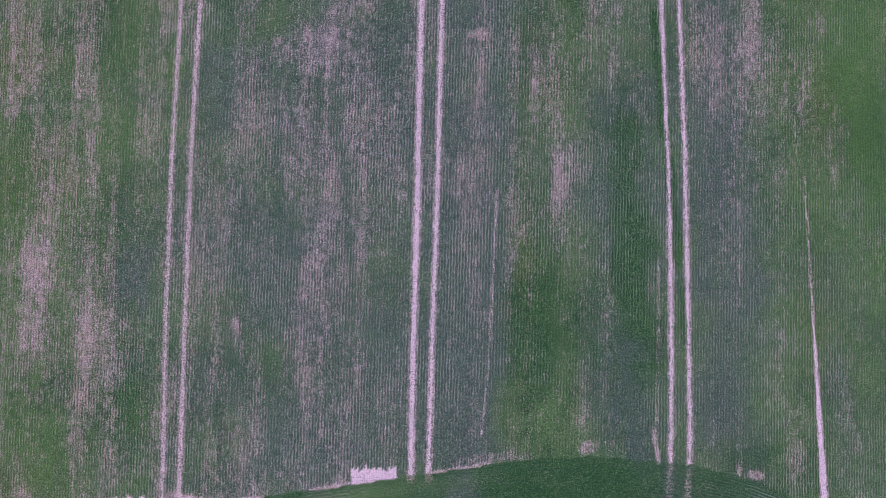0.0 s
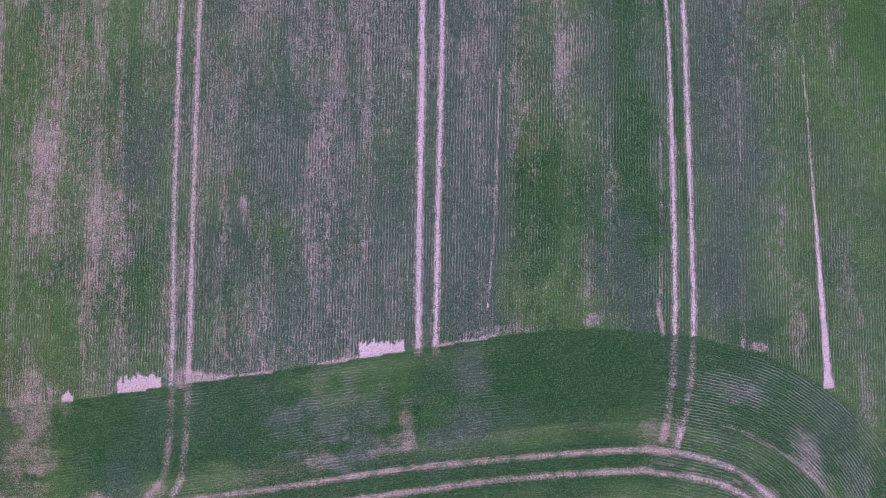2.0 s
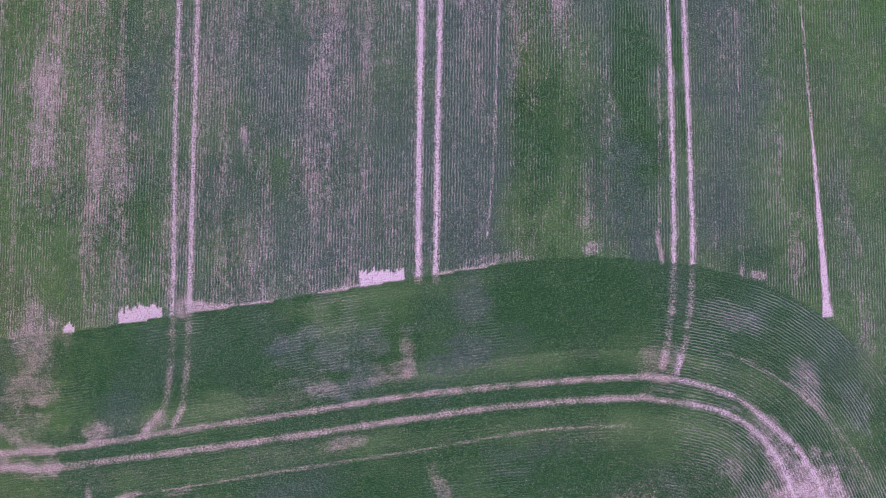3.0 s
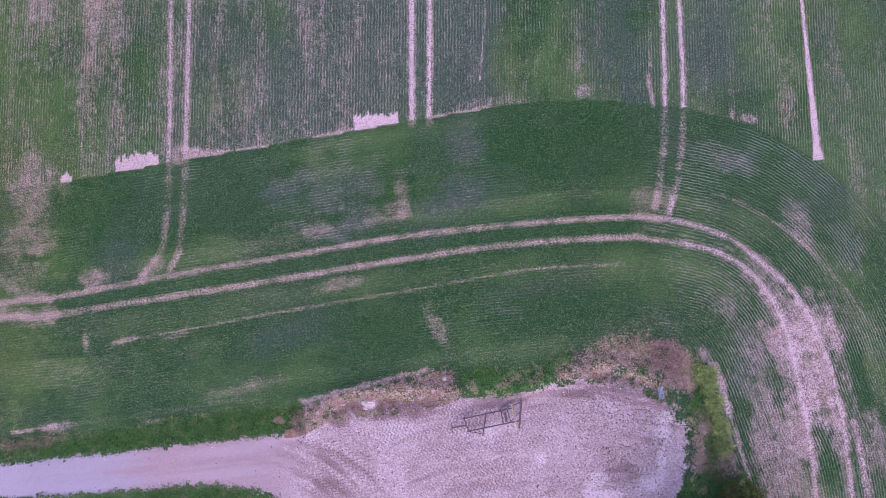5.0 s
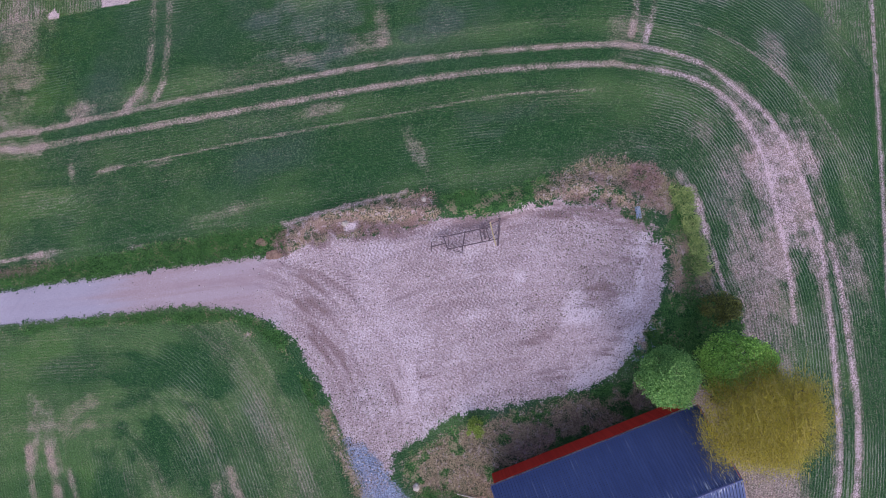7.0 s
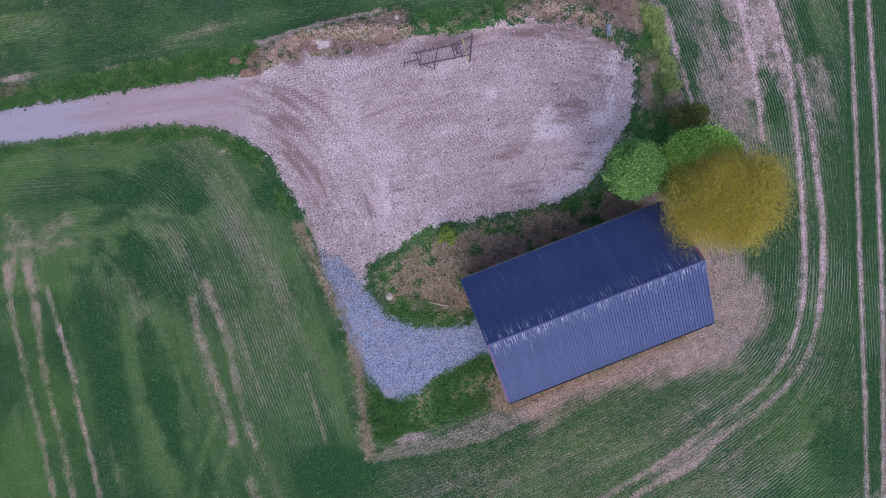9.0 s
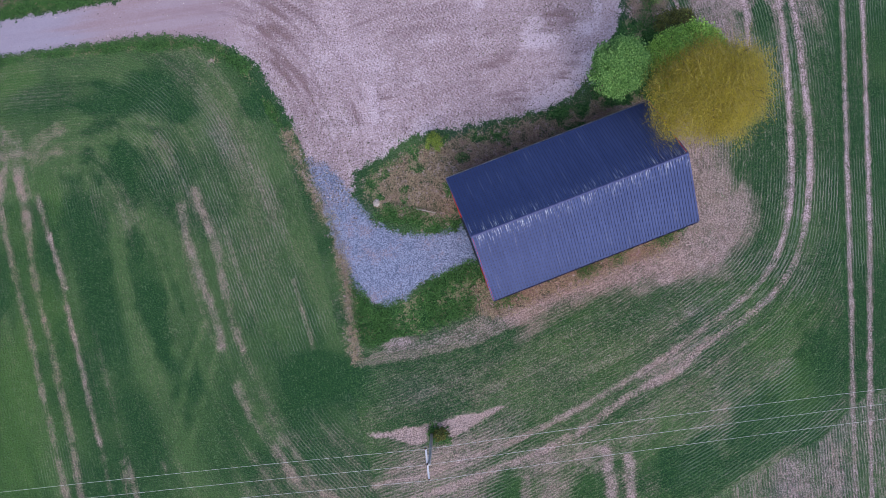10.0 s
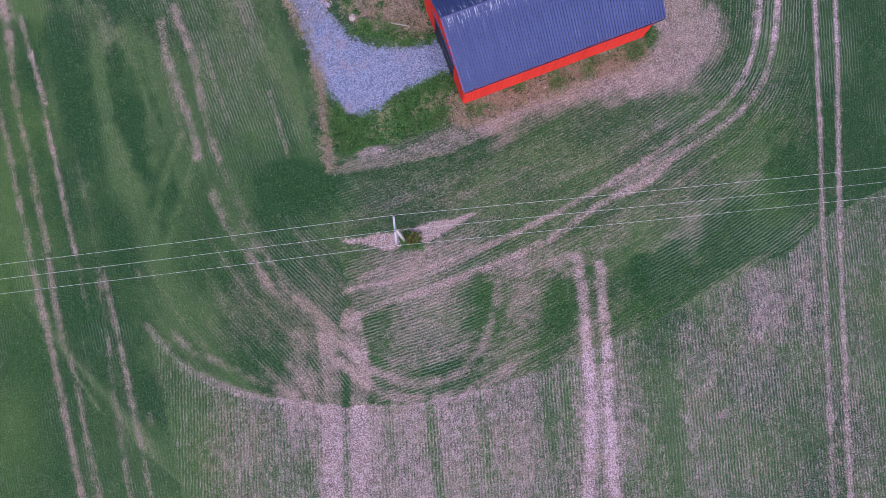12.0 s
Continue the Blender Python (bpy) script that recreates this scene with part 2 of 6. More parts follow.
def leafy(name, dark, pale, rough=0.6, through_light=0.0):
    """Leaves, blades or stalks, each one with a tone of its own."""
    n = Nodes(name)
    f = n.step(n.add(n.mul(n.island(), 0.75), n.mul(n.noise(n.place(), 0.9, 3.0), 0.5)), 0.15, 1.0)
    color = n.mix(f, dark, pale)
    mat = n.done(color, rough, 0.0, 0.3)
    if through_light:
        leaf = n.t.nodes.new("ShaderNodeBsdfTranslucent")
        n.put(leaf.inputs[0], color)
        blend = n.t.nodes.new("ShaderNodeMixShader")
        blend.inputs[0].default_value = through_light
        n.t.links.new(n.bsdf.outputs[0], blend.inputs[1])
        n.t.links.new(leaf.outputs[0], blend.inputs[2])
        n.t.links.new(blend.outputs[0], n.t.nodes["Material Output"].inputs[0])
    return mat


# ---- small geometry helpers ----
def spline(points, step=0.6, closed=False):
    """A smooth line through plan points."""
    p = np.array(points, float)
    q = np.vstack((p[-1], p, p[0], p[1])) if closed else np.vstack((2 * p[0] - p[1], p, 2 * p[-1] - p[-2]))
    out = []
    for k in range(1, len(q) - 2):
        a, b, c, d = q[k - 1:k + 3]
        for s in np.linspace(0, 1, max(2, int(np.linalg.norm(c - b) / step)), endpoint=False):
            out.append(0.5 * (2 * b + (c - a) * s + (2 * a - 5 * b + 4 * c - d) * s * s + (3 * b - a - 3 * c + d) * s ** 3))
    if not closed:
        out.append(q[-2])
    return np.array(out)


def line_distance(line, x, y, reach=4.0, length=False):
    """Distance from each point to a line, as far as reach; with length, also how far along the line."""
    d, far = np.full(x.shape, 1e3), np.zeros(x.shape)
    run = 0.0
    lo, hi = line.min(0) - reach, line.max(0) + reach
    pick = np.nonzero((x > lo[0]) & (x < hi[0]) & (y > lo[1]) & (y < hi[1]))[0]
    px, py = x[pick], y[pick]
    dd, ff = np.full(px.shape, 1e3), np.zeros(px.shape)
    for a, b in zip(line[:-1], line[1:]):
        v = b - a
        size = math.hypot(*v) + 1e-9
        near = np.nonzero(np.abs(px - (a[0] + b[0]) / 2) + np.abs(py - (a[1] + b[1]) / 2) < 1.45 * reach + size)[0]
        if len(near):
            s = np.clip(((px[near] - a[0]) * v[0] + (py[near] - a[1]) * v[1]) / size ** 2, 0, 1)
            e = np.hypot(px[near] - a[0] - s * v[0], py[near] - a[1] - s * v[1])
            better = e < dd[near]
            dd[near] = np.where(better, e, dd[near])
            ff[near] = np.where(better, run + s * size, ff[near])
        run += size
    d[pick], far[pick] = dd, ff
    return (d, far) if length else d


def inside(ring, x, y, reach=4.0):
    """Signed distance to a closed outline: positive within it, clipped at reach."""
    lo, hi = ring.min(0), ring.max(0)
    res = np.full(x.shape, -reach)
    pick = np.nonzero((x > lo[0] - reach) & (x < hi[0] + reach) & (y > lo[1] - reach) & (y < hi[1] + reach))[0]
    px, py = x[pick], y[pick]
    within = np.zeros(px.shape, bool)
    for a, b in zip(ring, np.roll(ring, -1, 0)):
        if a[1] != b[1]:
            within ^= ((a[1] > py) != (b[1] > py)) & (px < (b[0] - a[0]) * (py - a[1]) / (b[1] - a[1]) + a[0])
    d = np.minimum(line_distance(np.vstack((ring, ring[:1])), px, py, reach), reach)
    res[pick] = np.where(within, d, -d)
    return res


GRID = np.random.RandomState(7).rand(4, 256, 256)


def wander(x, y, size, layer=0):
    """Smooth noise from 0 to 1 with features of about that size."""
    total, weight = 0.0, 0.0
    for octave, w in ((1, 1.0), (2, 0.5), (4, 0.25)):
        u, v = x * octave / size + 31.7 * octave, y * octave / size + 17.3 * octave
        i, j = np.floor(u).astype(int), np.floor(v).astype(int)
        f, g = u - i, v - j
        f, g = f * f * (3 - 2 * f), g * g * (3 - 2 * g)
        t = GRID[layer]
        i, j, i1, j1 = i % 256, j % 256, (i + 1) % 256, (j + 1) % 256
        total = total + w * ((t[i, j] * (1 - f) + t[i1, j] * f) * (1 - g) + (t[i, j1] * (1 - f) + t[i1, j1] * f) * g)
        weight += w
    return total / weight


def ramp(v, lo, hi):
    s = np.clip((v - lo) / (hi - lo), 0, 1)
    return s * s * (3 - 2 * s)


# ---- plan of the land ----
LOOP = spline([(-60, -14.5), (-42, -13.8), (-34, -13.8), (-20, -13.1), (-3.5, -12.2), (9, -12), (20.2, -12.5), (26, -13.8), (31.2, -15.9), (35, -20), (37.4, -26),
               (38.8, -32), (40.2, -38), (40.1, -46), (39.4, -53), (37.5, -60), (34, -64.5), (29, -67.5), (22, -70.8), (12, -74.4), (4, -77.2), (-5, -79.2)])
WEST = spline([(-50, -36.5), (-36, -37), (-28, -38), (-24, -41), (-21.5, -45), (-19.5, -52), (-18.2, -58), (-17, -62.5), (-15.5, -68), (-13, -73.5), (-10, -77.5), (-6, -82.4), (-3.8, -86), (-0.8, -88.6),
               (3, -88.6), (6.5, -86.8), (8.5, -83.5), (9.2, -80.5)])
NORTH_EDGE = np.array([(-70, -1.5), (-41, -1.5), (-34.8, -1.7), (-23.5, -1.0), (-12, -0.5), (0.4, 0.2), (10.6, 0.8), (16.2, 0.7), (21.8, 0), (28.5, -1.3), (33, -3), (37.4, -5.3), (41.2, -7.8), (43.8, -10.4), (47, -14), (50, -20)])
SOUTH_EDGE = np.array([(-60, -79), (-24, -80), (-21.6, -83), (-14.9, -86.9), (-7.2, -88.7), (0.1, -89.3), (6.5, -88.7), (14.1, -87), (23.1, -84.2), (30.7, -81.3), (37.3, -79.1), (40.6, -76.6), (60, -70)])
YARD = spline([(-12.6, -28.6), (-9, -26.4), (-5.1, -25.9), (-1.9, -26.3), (2.4, -26.8), (7.9, -27.3), (12.3, -26.6), (17.4, -26), (21.1, -27.6), (23.3, -30), (24, -33.4), (23.4, -36.1),
               (21.9, -39), (19.3, -42.2), (16.3, -44.3), (10.1, -45.2), (4.6, -45.6), (1.2, -46.1), (-1.1, -47.4), (-4, -48.6), (-4.6, -51), (-7.2, -51), (-8.4, -47.1), (-9.4, -43.4), (-10.9, -40.1), (-12.3, -37),
               (-14.8, -34.6), (-17, -33.4), (-16, -29)], 0.8, True)
DRIVE = np.array([(-80, -29.6), (-42.1, -28.9), (-33.1, -28.8), (-22.7, -28.6), (-17.1, -28.7), (-12.6, -28.6), (-13, -35), (-14.8, -34.6), (-19.1, -33.1), (-23, -32.5), (-33.3, -32.4), (-42.3, -32.3), (-80, -32.6)])
APRON = spline([(-8.6, -46.8), (-7.5, -51), (-6.8, -54.3), (-5.8, -57.6), (-4.8, -60.4), (-2.8, -61.5), (-0.6, -61.2), (1.8, -59.6), (6.3, -58.4), (5.8, -55.2), (3.3, -55.5), (0.1, -55.1), (-2.4, -53.8), (-4.2, -51.4), (-6, -48.2)], 0.8, True)
BARN_AT, BARN_TURN, BARN_LONG, BARN_WIDE = (15.3, -54.25), 14.4, 18.6, 10.4


def spot(x, y, cx, cy, rx, ry, turn=0.0):
    """1 in the middle of an ellipse, 0.5 at its rim, 0 well outside."""
    c, s = math.cos(radians(turn)), math.sin(radians(turn))
    u, v = ((x - cx) * c + (y - cy) * s) / rx, ((y - cy) * c - (x - cx) * s) / ry
    return np.clip(1.5 - np.hypot(u, v), 0, 1) / 1.0


def land_height(x, y):
    x, y = np.asarray(x, float), np.asarray(y, float)
    dome = 0.85 - 0.00105 * np.minimum((x - 4) ** 2, 2500)
    return dome


# wheel tracks and other worn lines: half width, strength, points
TRACKS = []


def track(half, strength, *points):
    TRACKS.append((points, half, strength))


track(0.34, 0.85, (-12.5, 85), (-18.3, 43.5), (-19.8, 32.2), (-21.7, 15.4), (-23.2, 0), (-24.3, -7.8), (-25.1, -10), (-27, -12))
track(0.36, 0.85, (-10.6, 85), (-16.4, 43.3), (-17.9, 32), (-19.8, 15.2), (-21.5, 0), (-22.3, -6.4), (-23.1, -10.2), (-24.1, -11.5))
track(0.42, 0.95, (10.8, 85), (5.7, 40.9), (4.2, 26.8), (2.6, 13), (1.2, 0))
track(0.36, 0.9, (12.8, 85), (7.7, 40.7), (6.1, 26.6), (4.4, 12.8), (2.9, -0.2))
track(0.34, 0.9, (33, 85), (29.9, 38.9), (29.2, 27.4), (28, 13.3), (26.5, -0.4), (25.5, -6), (24.1, -10.9))
track(0.34, 0.9, (34.8, 85), (31.7, 38.8), (30.9, 27.3), (29.7, 13.2), (28.4, -0.6), (26.9, -7.8), (25.4, -11.6))
track(0.36, 0.85, (-60, -14), (-42.3, -13), (-38.7, -13.2), (-33.2, -12.9), (-21.6, -12.1), (-13.1, -11.7), (-4.7, -11.2), (3.7, -11), (14.7, -11.2), (20.3, -11.5), (24.2, -12), (28.1, -13.2), (31.3, -14.9), (33.8, -17.3), (36.4, -20.1), (38.2, -23.6), (39.3, -28.2), (39.9, -33), (39.8, -38.7), (39.4, -44.4), (38.8, -50), (38.1, -55.5), (36.5, -59.7), (34.6, -62.7), (31, -65.5), (27.3, -67.4), (22.5, -70), (17.4, -72.2), (12.3, -74.2), (7.9, -75.6), (-0.4, -77.7), (-5.2, -78.2))
track(0.4, 0.85, (-60, -16), (-42.4, -14.5), (-38.8, -14.9), (-34.6, -14.7), (-18.9, -14.1), (-2.1, -13.3), (9, -13), (20.1, -13.5), (24.5, -14.3), (28.3, -15.4), (31, -16.8), (33.3, -19.1), (34.9, -22.1), (35.6, -25.5), (36.1, -30), (36.2, -36.5), (36, -41))
track(0.36, 0.8, (40.9, -34), (41.1, -36), (41.1, -42.9), (40.8, -50.2), (39.8, -55.7), (38.2, -60.5), (35.8, -64), (32, -66.7), (27.1, -69), (24.2, -71.1), (19.5, -72.7), (15, -75.2), (10.6, -76.8), (6.1, -78), (1.1, -79.2), (-2.2, -79.9), (-5.9, -81.3))
track(0.13, 0.7, (-30.7, -18.2), (-23.2, -17.7), (-13.6, -17), (0.9, -16.2), (8.6, -15.7), (14.2, -15.7), (19.7, -16.1))
track(0.16, 0.7, (27.5, -9.3), (31.5, -10.7), (34.8, -12.8), (37.6, -15.2), (40.4, -18.4), (42.6, -21.6), (44.2, -25))
track(0.25, 0.85, (54.5, 25), (49.6, -12), (47.6, -27.7), (46.1, -39.3), (44.6, -50.6), (43.1, -61.7), (41.6, -72.4), (40.1, -82.6), (37.4, -102.4), (33, -135))
track(0.27, 0.9, (56.5, 25), (51.6, -12), (49.6, -27.8), (48.3, -39.5), (46.8, -50.9), (45.2, -61.9), (43.4, -72.6), (41.8, -82.8), (39.1, -102.6), (35, -135))
track(0.15, 0.8, (8.3, 3.5), (9.6, 10), (11.2, 21), (12, 27))
track(0.14, 0.5, (-32.5, -1.5), (-31.2, 6), (-30, 14))
track(0.16, 0.4, (-28.6, 0), (-27.6, 9), (-26.8, 16))
track(0.16, 0.6, (25.2, -0.3), (25.8, 6), (26.8, 14), (27.3, 19))
track(0.1, 0.35, (33.2, -2.8), (34, 6), (34.8, 18), (36, 28))
# bare wedges and patches: centre, half sizes, turn, strength
PATCHES = [
    (-22.2, -0.4, 1.2, 0.9, 0, 0.7), (25.2, 0.8, 0.3, 1.6, 4, 0.95), (18.4, 1.3, 0.9, 0.7, 0, 0.6), (9, 1.2, 3, 0.5, 0, 0.35), (34.8, -3, 1.0, 0.5, -15, 0.7),
    (33.2, -2.4, 0.25, 0.7, 0, 0.8), (15.5, -78.8, 3, 0.9, 12, 0.45), (17.5, -77.5, 2.5, 1.5, 25, 0.4), (23.5, -70.5, 3, 1.2, 25, 0.3),
    (-14.6, 15.8, 0.5, 1.2, 0, 0.5), (39, -2, 1.2, 2.6, 0, 0.35),
]


# finer marks on the land: where they lie, how broken they are, and what they add to the cover
MARKS = []


def stroke(points, half, rag, **adds):
    MARKS.append((spline(points, 1.0), half, rag, 1.0, adds))


def blob(cx, cy, rx, ry, turn, rag, size, **adds):
    MARKS.append(((cx, cy, rx, ry, turn), None, rag, size, adds))


# western field: turning rings, wheel marks, dense and thin stands
stroke([(-39.8, -44.6), (-39.4, -49.4), (-38.9, -52.8), (-38, -58.5)], 0.28, 0.6, soil=0.61, tan=0.3)
stroke([(-37.8, -59.1), (-36.7, -66.4), (-35.5, -73.5), (-34.2, -80.9), (-33.6, -84.7), (-33, -88.5), (-32.2, -93), (-31.5, -98.2)], 0.26, 0.6, soil=0.61, tan=0.3)
stroke([(-37.6, -45.1), (-36.9, -49.7), (-36.8, -53.3), (-36.3, -57.1), (-36, -59)], 0.28, 0.7, soil=0.53, tan=0.3)
stroke([(-35.8, -59.4), (-34.7, -66.9), (-34, -71.2), (-33.6, -75.6), (-33, -80), (-32.1, -83.3), (-31.5, -87.3), (-31, -91), (-30.3, -95.2), (-29.7, -98.8)], 0.26, 0.7, soil=0.55, tan=0.3)
stroke([(-37.8, -40.6), (-37.4, -43.5), (-37, -46.9), (-36.8, -50.3)], 0.7, 0.8, soil=0.32)
stroke([(-39.1, -39.8), (-39, -43.3), (-39.5, -46.6)], 0.5, 0.9, soil=0.41)
stroke([(-36.1, -42.6), (-34.7, -41.4), (-32.8, -40.6)], 0.6, 0.6, soil=0.34, tan=0.4)
stroke([(-32.8, -40.6), (-29.3, -40.2), (-25.3, -40.5), (-22, -41.4)], 0.5, 0.7, fresh=0.5, soil=0.07, lush=-0.5)
stroke([(-35.8, -43.6), (-33.1, -42.9)], 0.5, 0.7, soil=0.25, tan=0.4)
stroke([(-33.1, -42.9), (-30.7, -42.4), (-27.5, -42.3), (-24.9, -42.5), (-22.8, -44), (-21.5, -47.2), (-21.1, -50)], 0.5, 0.7, fresh=0.5, soil=0.05, lush=-0.5)
stroke([(-35.6, -47.1), (-34.9, -50.4), (-34.2, -53.1), (-33.4, -56.3)], 0.24, 0.5, soil=0.61, worn=0.4)
stroke([(-34.6, -51.1), (-33.7, -56.7), (-32.8, -62.3), (-32.3, -66.1), (-31.3, -71.6)], 0.13, 0.5, soil=0.51)
stroke([(-33.5, -58), (-32.4, -64.6), (-31.8, -68.9), (-30.9, -73.7), (-30.5, -76.8)], 0.16, 0.5, soil=0.41)
stroke([(-29.2, -73.6), (-28.6, -80.2), (-28.3, -85.3), (-27.9, -90.8), (-27.4, -95.2)], 0.2, 0.8, soil=0.43)
stroke([(-28.7, -73.2), (-27.9, -78.1), (-27, -83.3), (-26.4, -87.8), (-25.8, -92), (-25.3, -96.1)], 0.2, 0.7, soil=0.51)
stroke([(-30.8, -61.2), (-30, -66.4), (-29.2, -72)], 0.12, 0.8, soil=0.23)
blob(-25.2, -74.1, 0.33, 0.99, 12, 0.9, 1, soil=0.38)
blob(-24.9, -88, 0.33, 0.88, 8, 0.8, 1, soil=0.34)
blob(-22.5, -90.5, 0.38, 0.66, 0, 0.9, 1, soil=0.17)
blob(-17.2, -41.6, 1.87, 4.12, 28, 0.9, 1.4, soil=0.11, thin=0.9, dull=0.3, lush=-0.3)
blob(-15.4, -45.5, 1.43, 3.3, 20, 0.9, 1.4, soil=0.06, thin=0.8, dull=0.2)
blob(-12.6, -48.3, 0.77, 4.95, 14, 1, 1.2, soil=0.08, thin=0.4)
blob(-22, -45, 0.88, 2.09, 22, 1, 1.2, soil=0.17)
blob(-20.2, -49, 0.77, 3.3, 14, 1, 1.2, soil=0.11)
stroke([(-21.2, -50), (-20.8, -53.3), (-20.2, -55.8), (-19.3, -59), (-18.6, -61.7), (-18.4, -63.9)], 0.34, 0.5, soil=0.52)
stroke([(-19.6, -48.5), (-18.8, -51.7), (-18.1, -54.5), (-17.7, -58), (-17.2, -61.3), (-16.5, -64.3)], 0.34, 0.6, soil=0.52)
stroke([(-18.4, -63.9), (-17.3, -67.2), (-15.9, -70.2), (-13.9, -73.4)], 0.3, 0.9, soil=0.14, fresh=0.2, lush=-0.3)
stroke([(-16.5, -64.3), (-14.9, -68.8), (-13.4, -71.3), (-11.3, -73.9)], 0.35, 0.8, soil=0.23)
stroke([(-19.9, -61.3), (-21.5, -64.7), (-22.9, -68.7), (-23.8, -71.5)], 0.3, 0.9, soil=0.14, fresh=0.4, lush=-0.4)
stroke([(-18.4, -62.8), (-19.6, -65.9), (-21, -68.9), (-22.1, -72.1)], 0.3, 0.9, soil=0.14, fresh=0.4, lush=-0.4)
stroke([(-10.9, -58.3), (-10.3, -61.6), (-9.7, -64.9)], 0.12, 0.5, soil=0.51)
blob(-26.5, -38.4, 4.67, 1.65, 2, 1.05, 1.8, lush=0.7, soil=-0.15, fresh=-0.5)
blob(-20.5, -40.7, 1.54, 0.99, 0, 0.7, 2, lush=0.6, soil=-0.2, fresh=-0.4)
blob(-13.2, -41, 1.65, 1.21, 0, 0.7, 2, lush=0.5, soil=-0.15, fresh=-0.3)
blob(-28, -45, 3.3, 1.98, 0, 1.15, 1.8, lush=0.5, soil=-0.1, fresh=-0.4)
blob(-25, -55.6, 1.87, 7.14, 8, 1.25, 1.8, lush=0.6, soil=-0.2, fresh=-0.4)
blob(-29.9, -59.4, 2.2, 4.95, 8, 1.25, 1.8, lush=0.3, soil=-0.1)
blob(-21.9, -66.2, 1.65, 3.3, 0, 1.15, 1.8, lush=0.4, soil=-0.1)
blob(-9.3, -67.7, 3.63, 1.98, 0, 0.45, 2, lush=1.1, soil=-0.35, fresh=-0.8, dull=-0.4)
blob(-36.5, -34.7, 3.3, 1.32, 4, 0.8, 2, fresh=0.7, lush=-0.5)
blob(-39.8, -65.9, 2.75, 6.59, 0, 1.15, 2.4, fresh=0.6, lush=-0.2)
blob(-34.5, -51.7, 0.99, 3.3, 10, 1, 2, lush=0.3, soil=-0.1)
blob(-33.5, -47.9, 1.43, 2.2, 0, 0.9, 2, fresh=0.4, soil=0.05)
blob(-29.6, -49, 0.66, 2.75, 8, 1, 1, soil=0.12)
blob(-26.5, -49.6, 0.77, 2.53, 8, 1, 1, soil=0.1)
blob(-16.5, -36, 0.77, 0.55, 0, 0.8, 1, dead=0.5)
blob(-1.7, -65.3, 1.87, 0.55, 4, 0.7, 1, soil=0.45, worn=0.4, grass=-0.5)
blob(-22.1, -43.2, 2.2, 2.2, 0, 0.8, 2, soil=0.05, tan=0.3)
blob(-35.6, -57.6, 3.3, 8.79, 8, 1.25, 1.8, soil=0.05, tan=0.3, fresh=0.3)
blob(-13.5, -56.9, 3.3, 7.69, 10, 0.9, 2, thin=0.6, soil=0.04)
blob(-16.4, -53.3, 2.2, 8.24, 14, 0.9, 2, thin=0.5, soil=0.03)
blob(-30.8, -49.9, 3.85, 4.4, 6, 0.8, 2, thin=0.5)
blob(7.7, -69, 8.79, 1.65, 14, 0.8, 2, soil=0.05, fresh=0.3)
blob(-28.3, -48, 5.49, 4.95, 6, 1.05, 1.8, lush=0.55, fresh=-0.35, soil=-0.04)
blob(-23.7, -48, 3.3, 3.3, 0, 0.7, 2, lush=0.4, fresh=-0.2)
# the turning ground south of the barn
stroke([(-17.5, -67.4), (-16.2, -70.9), (-14.4, -73.7), (-12.6, -76.7)], 0.3, 0.7, soil=0.38)
stroke([(-14.7, -70.7), (-13.2, -73.3), (-11.6, -75.9)], 0.28, 0.7, soil=0.4)
stroke([(-14.3, -74), (-12.9, -76.6), (-10.4, -78.7)], 0.5, 1, soil=0.22)
stroke([(-11.3, -76.8), (-8.4, -80.3), (-6.5, -82.6), (-4.6, -84.9)], 0.4, 0.8, soil=0.38)
stroke([(-24.8, -79.3), (-22.8, -81.8), (-21.5, -83.5), (-19, -85.2), (-15.8, -86.6), (-11.8, -87.7)], 0.3, 0.6, soil=0.42)
stroke([(-22.1, -80.3), (-20.4, -82.3), (-18.3, -83.4), (-15.3, -85.2), (-11.2, -87.3)], 0.28, 0.7, soil=0.4)
stroke([(-7.8, -82.5), (-7.6, -87.2), (-8, -91.8), (-8.4, -97.8), (-8.6, -100.7)], 0.75, 0.35, soil=0.5, worn=0.3)
stroke([(-5.2, -80.7), (-4.8, -84.9), (-5.5, -91), (-6, -98), (-6.2, -101)], 0.75, 0.35, soil=0.5, worn=0.3)
blob(-10.8, -86.8, 1.87, 4.4, 0, 0.9, 2, soil=0.4)
stroke([(-6.4, -83.3), (-4.1, -85.2), (-1.7, -86.9), (0.9, -87.5), (4, -87), (6.4, -85.2), (7.9, -82.2), (8.8, -79.1)], 0.34, 0.5, soil=0.46)
stroke([(-6.7, -84.7), (-4.8, -86.6), (-2.4, -88.3), (1.2, -89), (6, -88.3), (9.1, -87)], 0.34, 0.5, soil=0.46)
blob(-3.2, -81.3, 1.87, 2.09, 0, 1.1, 1.3, lush=0.6, soil=-0.34)
blob(7.4, -81.4, 1.65, 2.86, 0, 1.1, 1.3, lush=0.8, soil=-0.34)
blob(3.4, -86.3, 2.86, 0.66, 12, 1.1, 1.3, lush=0.6, soil=-0.34)
blob(-3.2, -85.3, 1.54, 0.66, -20, 0.6, 2, lush=0.5, soil=-0.5)
blob(1.7, -82.5, 2.75, 3.19, 0, 0.6, 2, dull=0.35, soil=0.14, thin=1, lush=-0.3)
blob(10.9, -80.6, 1.87, 4.12, 0, 0.7, 2, soil=0.25)
blob(11.5, -78, 2.53, 0.99, 14, 0.8, 1.5, soil=0.21)
blob(14.2, -82.3, 1.54, 2.75, 0, 0.8, 2, soil=-0.3, lush=0.3)
